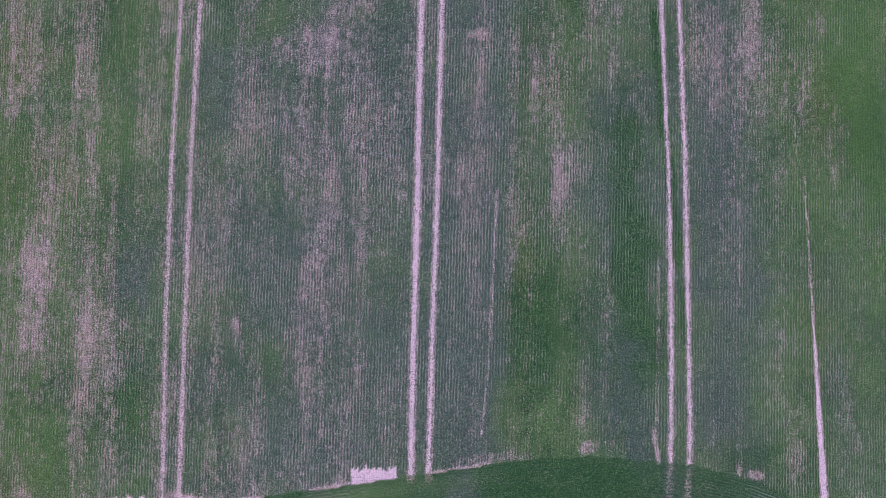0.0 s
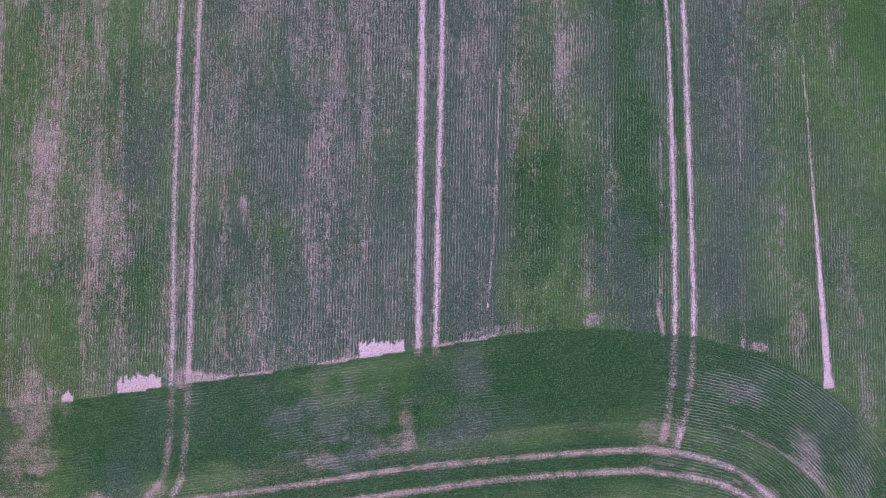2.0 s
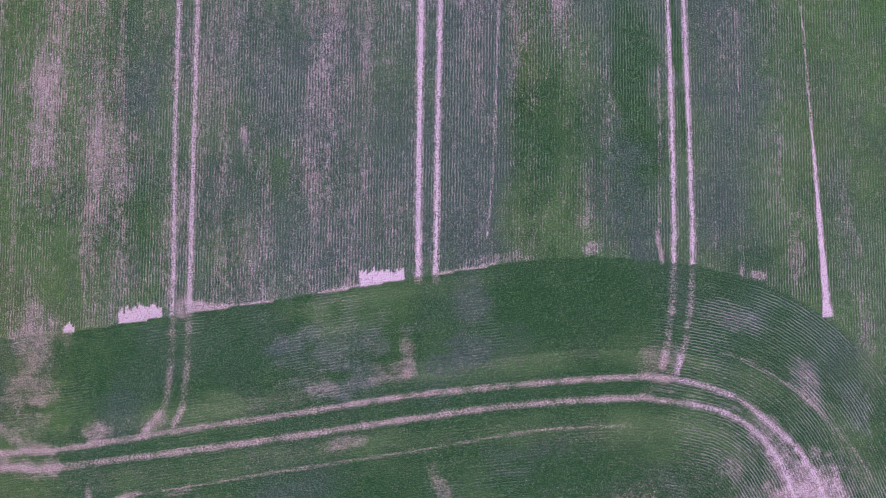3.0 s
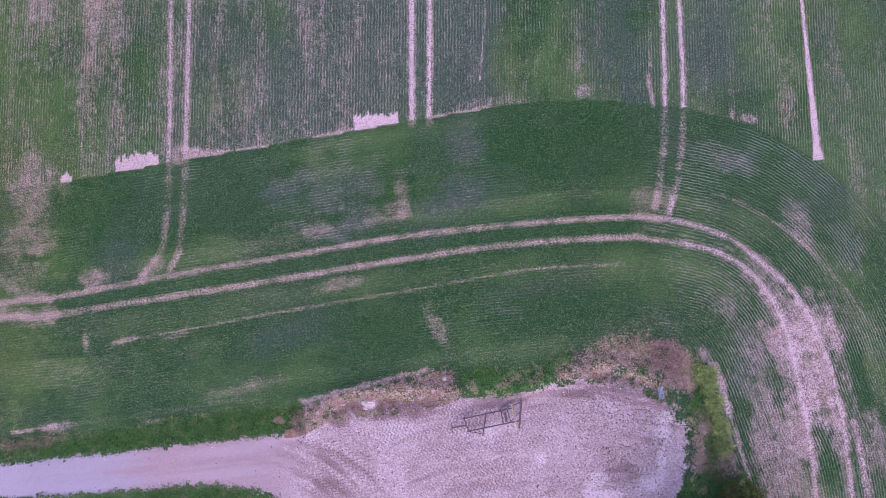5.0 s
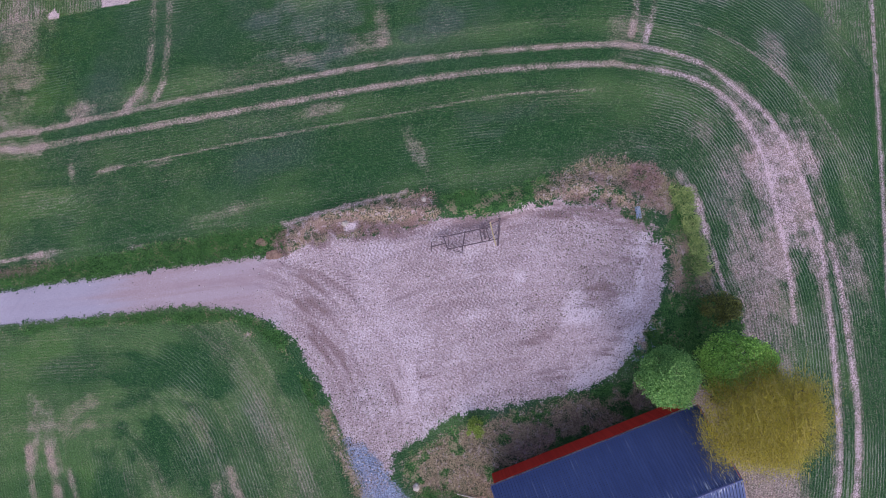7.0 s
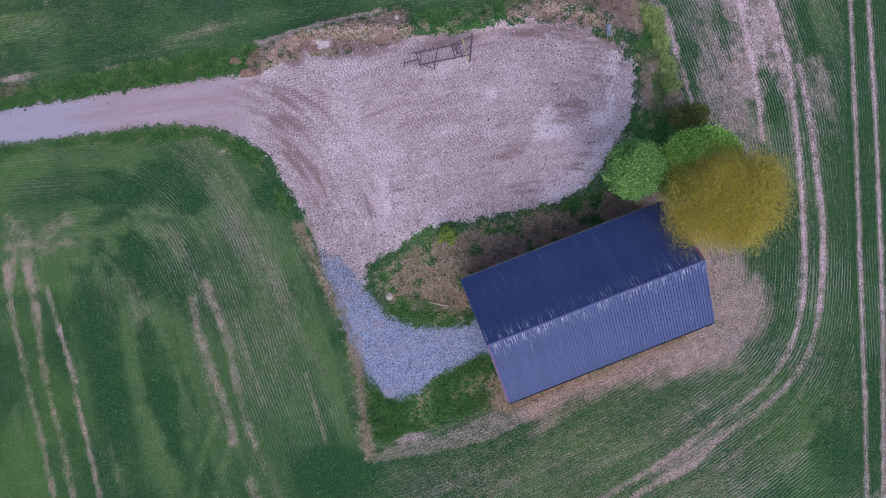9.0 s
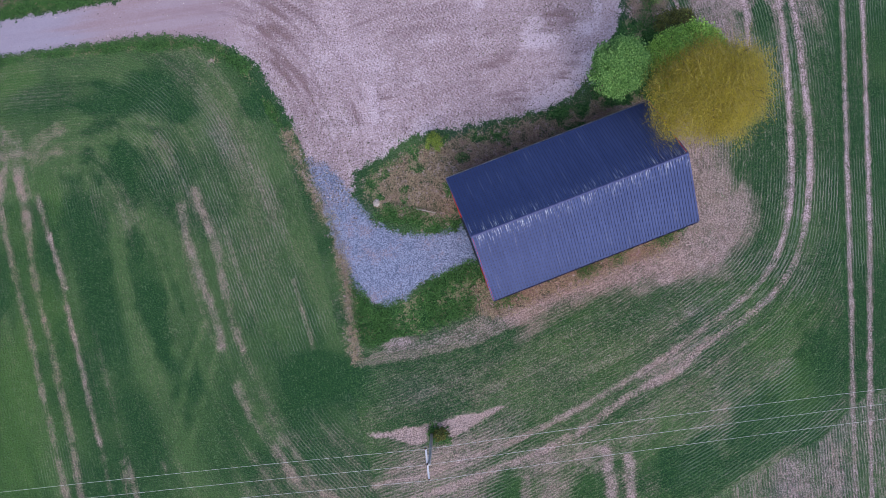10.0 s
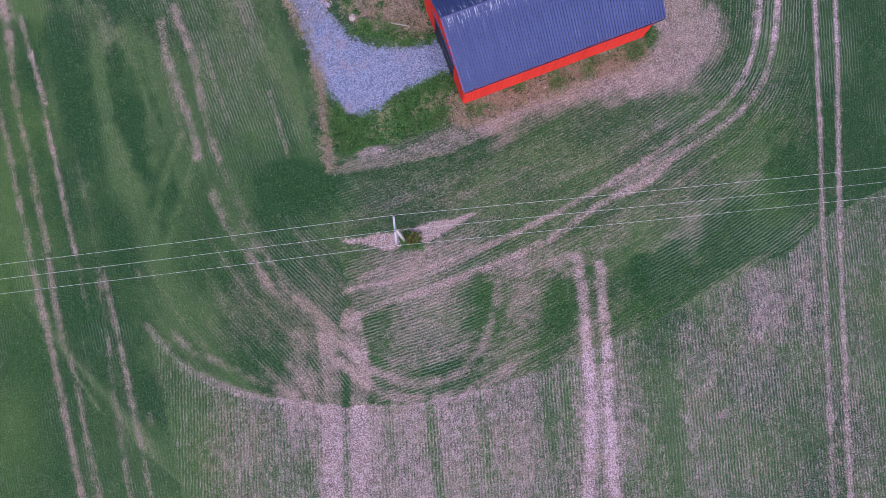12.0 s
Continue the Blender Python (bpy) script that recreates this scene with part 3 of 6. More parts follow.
blob(14.8, -77.7, 1.54, 0.55, 14, 0.7, 1, soil=0.4)
blob(0.4, -77.6, 4.4, 1.87, 14, 0.7, 2, soil=0.17)
blob(23.6, -80.7, 3.63, 3.3, 20, 1.05, 1.8, lush=0.5, soil=-0.35, fresh=-0.2)
blob(33.8, -75.9, 5.49, 3.3, 20, 1.15, 1.8, lush=0.4, soil=-0.25, fresh=0.2)
blob(37.9, -71.8, 2.2, 3.3, 0, 1.05, 1.8, lush=0.7, soil=-0.2, fresh=-0.3)
blob(34.4, -72.6, 1.65, 1.87, 0, 0.9, 2, soil=0.14, dull=0.25, thin=0.7)
blob(27.7, -75.2, 1.32, 2.2, 0, 0.9, 2, soil=0.14, thin=0.6)
blob(20.4, -76.1, 1.98, 0.99, 20, 0.9, 2, soil=0.21)
blob(-3.5, -73.9, 1.32, 6.59, 80, 1.25, 1.8, soil=0.08, dull=0.1)
blob(-15.4, -79.5, 4.95, 3.3, -30, 1.3, 1.8, soil=0.1, fresh=0.2)
blob(-20.6, -76.8, 3.3, 3.3, 0, 1.25, 1.8, fresh=0.3, lush=-0.2)
stroke([(16.6, -77.5), (16.5, -82.1), (16.3, -86.2), (16, -91.4), (14.7, -99.4), (14, -103.3)], 0.42, 0.6, soil=0.56, worn=0.5)
stroke([(18.5, -78.5), (18.3, -83.3), (18, -88), (17.5, -93.6), (16.9, -99.6), (16.4, -103.6)], 0.42, 0.6, soil=0.56, worn=0.5)
blob(2.1, -81.5, 16.48, 9.34, 0, 0.6, 3, soil=0.13, thin=0.4)
blob(-10.6, -80.1, 6.59, 4.95, -20, 0.9, 2, soil=0.14, tan=0.3, thin=0.3)
blob(-3.1, -69.6, 7.14, 2.2, 0, 0.8, 2, dull=0.4, soil=0.04)
blob(21.5, -83.7, 3.3, 2.2, 0, 0.7, 2, fresh=0.2)
# southern field: bare passes and greener ones
blob(13.2, -94.1, 7.14, 9.34, 0, 0.9, 3, soil=0.08)
blob(16.8, -92.5, 2.86, 8.24, 0, 0.8, 2, soil=0.2, worn=0.15)
blob(33.7, -83.5, 1.98, 3.52, 0, 0.8, 1.6, soil=0.3, dull=0.2)
blob(37.9, -82.3, 1.1, 3.85, 0, 0.8, 1.6, soil=0.2, dull=0.2)
blob(28.3, -93.6, 0.77, 0.77, 0, 0.6, 1, soil=0.4)
blob(28.9, -88.8, 4.95, 3.85, 0, 0.9, 3, soil=0.12)
blob(22.5, -92.2, 1.87, 7.69, 0, 1.15, 1.8, soil=-0.2, fresh=0.2)
blob(34.4, -95.7, 3.3, 6.04, 0, 1.25, 1.8, soil=-0.15, fresh=0.2)
blob(25, -96.6, 0.55, 4.95, 0, 0.9, 1.5, soil=0.25)
blob(-17.9, -91.2, 3.85, 4.95, 0, 1.3, 1.8, soil=0.12, tan=0.3, fresh=0.3)
blob(1.2, -93.8, 0.44, 6.59, 0, 0.7, 1, soil=-0.3)
blob(5.9, -93.8, 0.44, 6.59, 0, 0.7, 1, soil=-0.25)
blob(-10.4, -92.5, 0.55, 4.95, 0, 0.7, 1, soil=-0.25)
blob(-2.7, -91.3, 0.44, 4.4, 0, 0.8, 1, soil=-0.25)
blob(12.1, -89.9, 0.55, 6.04, 0, 0.8, 1, soil=-0.25)
blob(13.8, -91.1, 0.38, 3.3, 0, 0.6, 1, soil=-0.3)
# the bend east of the yard
stroke([(35.4, -25.8), (36.2, -28.7), (36.1, -32.1), (36, -34.9)], 2, 0.8, soil=0.55, worn=0.3)
stroke([(34.2, -20.8), (35.4, -22.9), (35.7, -26.4)], 1, 0.8, soil=0.3, worn=0.15)
stroke([(38.2, -20.6), (38.8, -25), (39.2, -30.2), (39.3, -36.4), (39.4, -41.9), (39.3, -46.3), (38.7, -51.6), (37.1, -57.7)], 0.42, 0.5, soil=0.38, worn=0.2)
stroke([(39.6, -21.3), (40.6, -25.8), (41.3, -32.1), (41.6, -38.9), (41.1, -45.4), (40.8, -50.8), (39.2, -58)], 0.32, 0.5, soil=0.34, worn=0.15)
stroke([(36.6, -21.9), (37.9, -26.1), (38.5, -29)], 0.45, 0.7, soil=0.25, worn=0.1)
blob(43.2, -36.6, 0.99, 3.63, 4, 0.8, 1.4, soil=0.42, worn=0.2)
blob(40.6, -25.5, 1.43, 1.43, 0, 0.8, 1.2, soil=0.35, worn=0.2)
blob(37.4, -35.3, 0.77, 3.19, 6, 0.6, 1.5, soil=-0.5, lush=0.3)
stroke([(36.2, -35.4), (36.6, -38.3), (36.8, -41.4), (36.9, -44.1)], 0.08, 0.5, soil=0.35, worn=0.1)
blob(32.9, -37.9, 3.41, 6.59, 4, 0.7, 1.6, soil=0.55, thin=0.3)
blob(30.9, -34.9, 1.32, 3.3, 0, 0.9, 1.4, soil=0.2, dull=0.3, thin=1)
blob(31.4, -28.2, 2.2, 3.3, -20, 0.9, 1.6, soil=0.1, dull=0.4, thin=1)
blob(32.7, -23.5, 0.77, 0.66, 0, 0.9, 1, soil=0.22)
blob(29.8, -21.5, 1.32, 0.77, 0, 1, 1, soil=0.16)
blob(34, -24.5, 0.55, 0.77, 0, 0.9, 1, soil=0.25)
blob(42.2, -28.8, 0.88, 3.3, 6, 0.7, 2, soil=-0.3, lush=0.4)
stroke([(26.7, -25.3), (27.6, -27.2), (28.1, -30.7), (28.2, -34), (28.4, -36.8)], 0.3, 0.5, soil=0.6, worn=0.35, grass=-0.6, dead=-0.3)
stroke([(33.4, -18.2), (35.4, -20.9), (36.7, -23.8), (37.3, -27.8), (37.5, -32.2)], 1.7, 0.6, soil=0.42, worn=0.18)
stroke([(38.2, -23.5), (39.2, -26.9), (39.4, -31.3), (39.3, -35.7)], 1.2, 0.8, soil=0.35, worn=0.15)
blob(39.7, -23.6, 1.1, 1.65, -30, 0.9, 1.2, soil=0.3, worn=0.15)
blob(34, -24.1, 1.32, 2.2, 0, 1, 1.2, soil=0.25)
# northern headland
blob(-37.9, -3.6, 2.86, 4.4, 0, 1, 1.8, soil=0.5, tan=0.3)
blob(-40.2, -9.7, 2.2, 2.2, 0, 1, 1.8, soil=0.25)
stroke([(-42.1, -10.6), (-39.8, -12.3), (-36.8, -13.1)], 0.5, 0.6, soil=0.45)
stroke([(-42.3, -13.6), (-39.9, -14.7), (-36.9, -14.8)], 0.9, 0.6, soil=0.5)
blob(-31.9, -11.9, 1.43, 0.99, 20, 0.9, 1.2, soil=0.5)
blob(-26.1, -11.4, 1.87, 0.77, 30, 0.8, 1.2, soil=0.4)
blob(-16.5, -12.4, 2.2, 0.55, 6, 0.9, 1.2, soil=0.12)
blob(-7.5, -14.9, 1.98, 0.55, 6, 0.8, 1.2, soil=0.4)
blob(-0.6, -7.1, 0.77, 2.53, 0, 0.7, 1.2, soil=0.42)
blob(1.3, -19.9, 0.77, 2.42, 20, 0.7, 1.2, soil=0.42)
blob(-33.3, -17.9, 0.33, 0.77, 0, 0.7, 1, soil=0.5)
blob(-29.2, -18, 1.1, 0.38, 10, 0.8, 1, soil=0.35)
blob(-24, -18.2, 1.1, 0.33, 10, 0.8, 1, soil=0.3)
blob(-6.9, -5.3, 5.22, 3.85, 6, 1.25, 1.5, dull=0.45, soil=0.12, thin=0.6, lush=-0.3, fresh=-0.3)
blob(-2.2, -8.6, 1.65, 1.32, 10, 1, 1.5, soil=0.26)
blob(-9.4, -8.4, 1.65, 1.43, 0, 1, 1.5, soil=0.18)
blob(6.2, -2.8, 1.87, 2.2, 0, 0.4, 2, dull=0.4, soil=0.1, thin=0.6, lush=-0.4)
blob(12.3, -3.4, 3.3, 3.3, 0, 0.95, 1.5, lush=0.7, soil=-0.1, fresh=-0.4, dull=-0.3)
blob(19.1, -2.4, 2.75, 1.65, 0, 1.05, 1.5, lush=0.6, soil=-0.1, dull=-0.3)
blob(5.1, -7.7, 2.75, 1.65, 0, 1.25, 1.5, dull=0.3, soil=0.08)
blob(-17, -5.4, 2.75, 2.75, 0, 1.15, 1.5, lush=0.5, soil=-0.1)
blob(-32, -4.9, 3.3, 2.75, 0, 1.15, 1.5, lush=0.7, soil=-0.15, dull=-0.3)
blob(-35.3, -9, 2.75, 1.87, 0, 1.25, 1.5, fresh=0.5)
blob(32.3, -7.1, 2.75, 1.21, -20, 0.9, 1.2, soil=0.2, dull=0.25, thin=1)
blob(38.5, -13.7, 1.32, 2.75, 15, 0.6, 1.2, soil=0.4, worn=0.2, dull=0.25, thin=1)
blob(43.3, -17.3, 1.32, 2.75, 20, 0.9, 1.2, soil=0.12, dull=0.2, thin=0.8)
blob(23.8, -10.2, 2.42, 1.87, 0, 0.8, 1.4, soil=0.34)
blob(23.5, -13, 3.3, 0.55, 0, 0.9, 1.2, soil=0.2, thin=0.6)
blob(34.9, -1.1, 2.2, 0.88, 0, 0.6, 2, lush=0.5, soil=-0.2, fresh=0.4)
blob(35.5, -5.7, 2.75, 1.43, -25, 0.7, 2, lush=0.4, soil=-0.2, fresh=0.4)
blob(31.1, -20.4, 1.43, 1.43, 0, 1.2, 1, soil=0.12)
blob(32.7, -25.6, 1.65, 2.2, 0, 0.8, 1.4, soil=0.2, dull=0.2, thin=0.8)
blob(8.4, -18, 7.14, 1.32, 4, 1.3, 1.5, dull=0.25, soil=0.06)
blob(-8.1, -18.4, 5.49, 1.65, 6, 1.25, 1.5, lush=0.3, dull=0.15)
blob(-29.8, -21.8, 9.34, 3.3, 6, 1.3, 1.5, fresh=0.5, soil=0.07, lush=-0.2)
blob(-41, -21.4, 2.75, 2.2, 0, 1.25, 1.8, fresh=0.6, soil=0.06, lush=-0.3)
blob(-15.8, -23.4, 3.3, 0.77, 4, 0.9, 1.6, soil=0.2, tan=0.4)
blob(20, -22.5, 3.3, 0.88, 4, 0.9, 1.6, soil=0.12, dead=0.25)
blob(16.5, -19.9, 3.3, 1.65, 0, 0.9, 2, fresh=0.3)
blob(-26.9, -26.2, 1.32, 0.27, 4, 0.9, 1, soil=0.5)
blob(-36.7, -25.7, 1.54, 0.44, 4, 0.9, 1, soil=0.45)
blob(-17.2, -23.9, 4.95, 0.66, 8, 1, 1.4, soil=0.16, tan=0.2)
blob(-34.3, -20.2, 4.4, 1.65, 6, 0.9, 2, fresh=0.4, soil=0.06)
# northern field: thin stretches along the drill passes
blob(-34.1, 23.8, 2.75, 3.3, 0, 1, 1.6, soil=0.28, dull=0.15)
blob(-34.5, 45.7, 2.75, 6.04, 0, 1, 2, soil=0.16, olive=0.3)
blob(-32.2, 34.4, 2.75, 4.4, 0, 1, 2, soil=0.14, olive=0.3)
blob(-28, 34, 0.55, 4.95, 0, 0.9, 1.2, soil=0.2)
blob(-29.9, 23.9, 1.65, 3.85, 0, 1, 2, dull=0.25, soil=0.05)
blob(-31.1, 8.3, 0.66, 4.95, 0, 0.9, 1.2, soil=0.18, tan=0.3)
blob(-35.9, 7.6, 4.4, 6.04, 0, 1.15, 1.8, fresh=0.6, soil=-0.15, dull=-0.3)
blob(-25.9, 6.9, 2.75, 6.04, 0, 1.15, 1.8, fresh=0.4, soil=-0.1, dull=-0.2)
blob(-22, 44.8, 2.2, 5.49, 0, 1.25, 1.8, fresh=0.3, soil=-0.05)
blob(-24.6, 24.6, 2.2, 6.04, 0, 1.3, 1.5, dull=0.2)
blob(-6.1, 42.6, 3.85, 2.2, 0, 1, 1.6, soil=0.28, dull=0.1)
blob(-6.1, 32.4, 3.3, 7.69, 0, 0.8, 2, soil=0.22, dull=0.05)
blob(0.1, 32.9, 2.2, 8.24, 0, 0.9, 2, soil=0.18)
blob(-11.4, 33.5, 1.43, 8.24, 0, 0.9, 1.6, soil=0.12, tan=0.3)
blob(-14.5, 14.8, 0.66, 2.2, 0, 1, 1.2, soil=0.28)
blob(-7.8, 14.8, 4.95, 7.14, 0, 1, 2, soil=0.06)
blob(-0.8, 7.1, 3.3, 4.95, 0, 0.9, 2, soil=0.12)
blob(-14.7, 5.5, 1.65, 3.85, 0, 1, 1.5, soil=0.14, tan=0.2)
blob(-16.9, 6.2, 0.88, 4.95, 0, 0.8, 1.5, soil=-0.12, lush=0.4)
blob(-15.7, 36.7, 0.88, 3.3, 0, 0.8, 1.5, soil=-0.1, fresh=0.4)
blob(-9.1, 26.5, 0.77, 6.59, 0, 0.8, 1.2, soil=-0.12, lush=0.3)
blob(-2.7, 23.7, 0.55, 8.24, 0, 0.7, 1.2, soil=-0.12)
blob(11.8, 42.6, 0.99, 0.49, 0, 0.6, 1, soil=0.45, tan=0.4)
blob(8.6, 32.2, 1.43, 10.44, 0, 1.25, 1.5, dull=0.2, soil=0.04)
blob(13.2, 27.3, 2.2, 8.79, 0, 0.8, 2, olive=0.3, soil=0.08)
blob(16.6, 37.1, 0.55, 3.85, 0, 0.8, 1, soil=0.22)
blob(18.8, 21.8, 1.43, 6.04, 0, 0.9, 1.6, soil=0.14, dull=0.1)
blob(14.6, 12.2, 3.85, 8.79, 0, 1.15, 1.8, soil=-0.14, lush=0.3, dull=-0.2)
blob(24.8, 25.2, 1.98, 14.29, 0, 0.95, 1.8, soil=-0.2, lush=0.6, dull=-0.3)
blob(29.3, 27.6, 0.55, 16.48, 0, 0.85, 1.8, soil=-0.25, lush=0.6, dull=-0.4, fresh=-0.2)
blob(23.8, 4.8, 2.2, 4.95, 0, 1.25, 1.5, soil=-0.1, dull=0.25, lush=0.3)
blob(19.9, 4.1, 2.2, 4.4, 0, 0.9, 2, soil=0.08, dull=0.2)
blob(6.9, 6.4, 2.2, 6.59, 0, 0.8, 2, dull=0.2)
blob(40.2, 38.3, 2.2, 6.04, 0, 0.9, 2, soil=0.2, tan=0.1)
blob(44, 32.3, 0.55, 3.3, 0, 0.8, 1, soil=0.26)
blob(34.8, 21.6, 2.75, 8.79, 0, 1.25, 1.5, dull=0.2, soil=0.03)
blob(38.8, 10.5, 2.2, 2.2, 0, 1, 1.5, soil=0.12, dull=0.15)
blob(35.2, 4.7, 3.3, 4.95, 0, 1.25, 1.5, fresh=0.4, soil=-0.1)
blob(44.1, 24.8, 2.75, 4.4, 0, 0.9, 2, fresh=0.3)
blob(49.9, 31.9, 2.75, 14.29, 0, 0.95, 1.8, soil=-0.3, fresh=0.5, lush=0.3, dull=-0.4)
blob(39.6, 2, 1.65, 1.65, 0, 0.9, 1.2, soil=0.24)
blob(44.3, 1.5, 1.43, 6.59, 0, 0.9, 1.6, soil=0.14, dull=0.1)
blob(50.1, 18.5, 0.88, 1.65, 0, 0.9, 1.2, soil=0.2)
stroke([(-35.2, 51), (-35.4, 46.4), (-36.1, 40.6)], 0.14, 0.6, soil=0.35)
stroke([(-31.8, 10.6), (-32.4, 0.7)], 0.14, 0.6, soil=0.3, tan=0.3)
stroke([(-27.5, 8.7), (-27.9, 0.4)], 0.14, 0.8, soil=0.28, tan=0.3)
stroke([(-6.4, 14.1), (-6.7, 8.7), (-7.2, 3.8)], 0.12, 0.7, soil=0.35)
stroke([(36, 23.7), (35.3, 15.9)], 0.12, 0.7, soil=0.35)
stroke([(-3.6, 40), (-4.2, 31.7)], 0.12, 0.7, soil=0.25)
blob(13.7, 14.5, 4.95, 12.09, 0, 1.25, 1.8, fresh=-0.9, soil=0.08)
blob(-8.7, 11.3, 9.34, 6.59, 0, 1, 2, soil=-0.1, lush=0.15)
blob(14.9, 10, 8.24, 5.49, 0, 1, 2, soil=-0.07, lush=0.2)
blob(-31.1, 41.8, 6.04, 7.14, 0, 1, 2, soil=0.08)
# yard: brown ruts, damp ground, strewn weeds, pale stone
stroke([(-16.2, -30.7), (-13, -32), (-9.9, -34.2), (-8, -36.9)], 0.8, 0.7, damp=0.33)
stroke([(-14.5, -30.1), (-10.7, -31.1), (-6.9, -32.1)], 0.7, 0.7, damp=0.25)
stroke([(-10.1, -36.6), (-8.3, -40.1), (-6.5, -43.5), (-5.8, -44.6)], 0.9, 0.8, damp=0.25)
stroke([(-12.1, -34.8), (-9.7, -37.7), (-8.4, -41.6), (-7.7, -44.9)], 0.5, 0.8, damp=0.19)
blob(-10.7, -34.1, 1.43, 0.88, -20, 0.8, 1, damp=0.39)
blob(-1.1, -33.9, 3.3, 0.77, 8, 0.8, 1.2, damp=0.19)
blob(3.1, -35.4, 3.3, 0.66, 8, 0.8, 1.2, damp=0.19)
blob(-7, -27.7, 2.75, 0.99, 4, 0.9, 1.2, damp=0.19)
blob(-2.7, -28.8, 2.2, 0.77, 4, 0.9, 1.2, damp=0.17)
blob(10.7, -39.6, 1.87, 0.66, 20, 0.7, 1, damp=0.44)
blob(11.6, -37, 2.75, 2.2, 0, 0.9, 1.2, damp=0.17, litter=0.7)
blob(9.6, -31.8, 0.77, 0.55, 0, 0.8, 1, damp=0.28, litter=0.6)
blob(18.9, -32.4, 3.3, 3.3, -30, 0.9, 1.2, damp=0.15, litter=0.7)
blob(15.5, -28.4, 2.75, 1.1, -8, 0.9, 1.2, damp=0.17, litter=0.4)
blob(21.2, -31.5, 1.65, 2.75, -20, 0.9, 1.2, damp=0.28, litter=0.5)
blob(14.9, -37.4, 1.43, 0.99, -20, 0.7, 1, chalk=0.18)
blob(9.9, -33.5, 0.77, 0.55, 0, 0.7, 1, chalk=0.35)
blob(6.2, -36.9, 1.32, 0.77, 0, 0.9, 1, chalk=0.1)
blob(16.1, -44, 3.3, 1.21, 30, 0.7, 1, chalk=0.45)
blob(19.7, -41.7, 1.1, 2.2, -20, 0.7, 1, chalk=0.35)
stroke([(10.8, -43.1), (14.7, -42.5), (17.7, -40.9), (19.7, -38.5)], 0.5, 0.8, damp=0.28)
stroke([(12.8, -44.6), (16.1, -44), (18.9, -41.9)], 0.35, 0.8, damp=0.22)
blob(-5.4, -43.6, 2.2, 1.32, 0, 0.9, 1, chalk=0.12, litter=0.3)
blob(0.5, -39.5, 5.49, 2.2, 0, 0.9, 2, chalk=0.05)
stroke([(-12.3, -27.7), (-10, -26.9), (-6.3, -26.8), (-1.9, -26.7), (1.4, -26.4)], 1.1, 1, gravel=-0.75, dead=0.55, grass=-0.3)
stroke([(-9.2, -27.7), (-4.8, -27.8), (-0.4, -27.6)], 0.8, 1, damp=0.5, litter=0.6)
blob(-5.8, -26.8, 0.88, 0.55, 0, 0.7, 1, chalk=0.3, dead=-0.6, gravel=0.6)
stroke([(13, -26.3), (17.4, -26.7), (21.1, -28.3), (22.9, -31.2)], 0.8, 1, gravel=-0.5, dead=0.4, litter=0.6)
blob(21.9, -32.7, 0.88, 2.75, -10, 0.9, 1, chalk=0.25)
blob(-13.9, -29.6, 2.2, 0.55, 0, 0.8, 1, damp=0.4)
blob(-4.5, -25.1, 1.1, 0.55, 10, 0.6, 1, grass=0.6, gravel=-0.6)
blob(6.2, -25.9, 2.75, 1.1, 0, 0.6, 1.5, grass=0.4, gravel=-0.5)
stroke([(-4.3, -48.5), (-2.7, -47.7), (0.8, -46.2), (3.6, -45.5), (6.9, -45.1), (10.8, -45)], 0.9, 1, grass=-0.45)
blob(22.9, -25.2, 0.71, 0.49, 0, 0.7, 1, grass=0.6, dead=-0.4)
blob(20.5, -26.3, 0.88, 0.55, 30, 0.7, 1, grass=0.6, dead=-0.4)
blob(22.3, -26.9, 0.66, 0.66, 0, 0.7, 1, grass=0.5, dead=-0.4)
blob(13.4, -24.8, 1.32, 0.77, 0, 0.7, 1, grass=0.5, dead=-0.3)
blob(21.8, -28.5, 1.32, 0.88, 0, 0.9, 1, grass=0.5, gravel=-0.4)


def paint_marks(c, x, y):
    for where, half, rag, size, adds in MARKS:
        if half is None:
            cx, cy, rx, ry, turn = where
            cs, sn = math.cos(radians(turn)), math.sin(radians(turn))
            far = np.hypot(((x - cx) * cs + (y - cy) * sn) / rx, ((y - cy) * cs - (x - cx) * sn) / ry)
            pick = np.nonzero(far < 1.6)[0]
            a, b = x[pick], y[pick]
            rough = wander(a, b, size, 2) + wander(c["row"][pick], c["along"][pick] * 0.15, 0.9, 1) - 1.0
            m = ramp(1.5 - far[pick] + rag * 1.3 * rough, 0.05, 1.15)
        else:
            far = line_distance(where, x, y, 2.5 + half)
            pick = np.nonzero(far < half + 0.9)[0]
            a, b = x[pick], y[pick]
            m = ramp(half + 0.4 * (wander(a, b, 0.7, 1) - 0.5) - far[pick], -0.38, 0.22)
            m = m * (1 - 0.75 * rag * ramp(wander(a, b, 0.9, 3), 0.36, 0.72))
        for name, v in adds.items():
            c[name][pick] += v * m
    c["soil"] = np.clip(c["soil"], -0.4, 1.0)
    c["worn"] = np.clip(c["worn"], 0.0, 0.9)
    return c


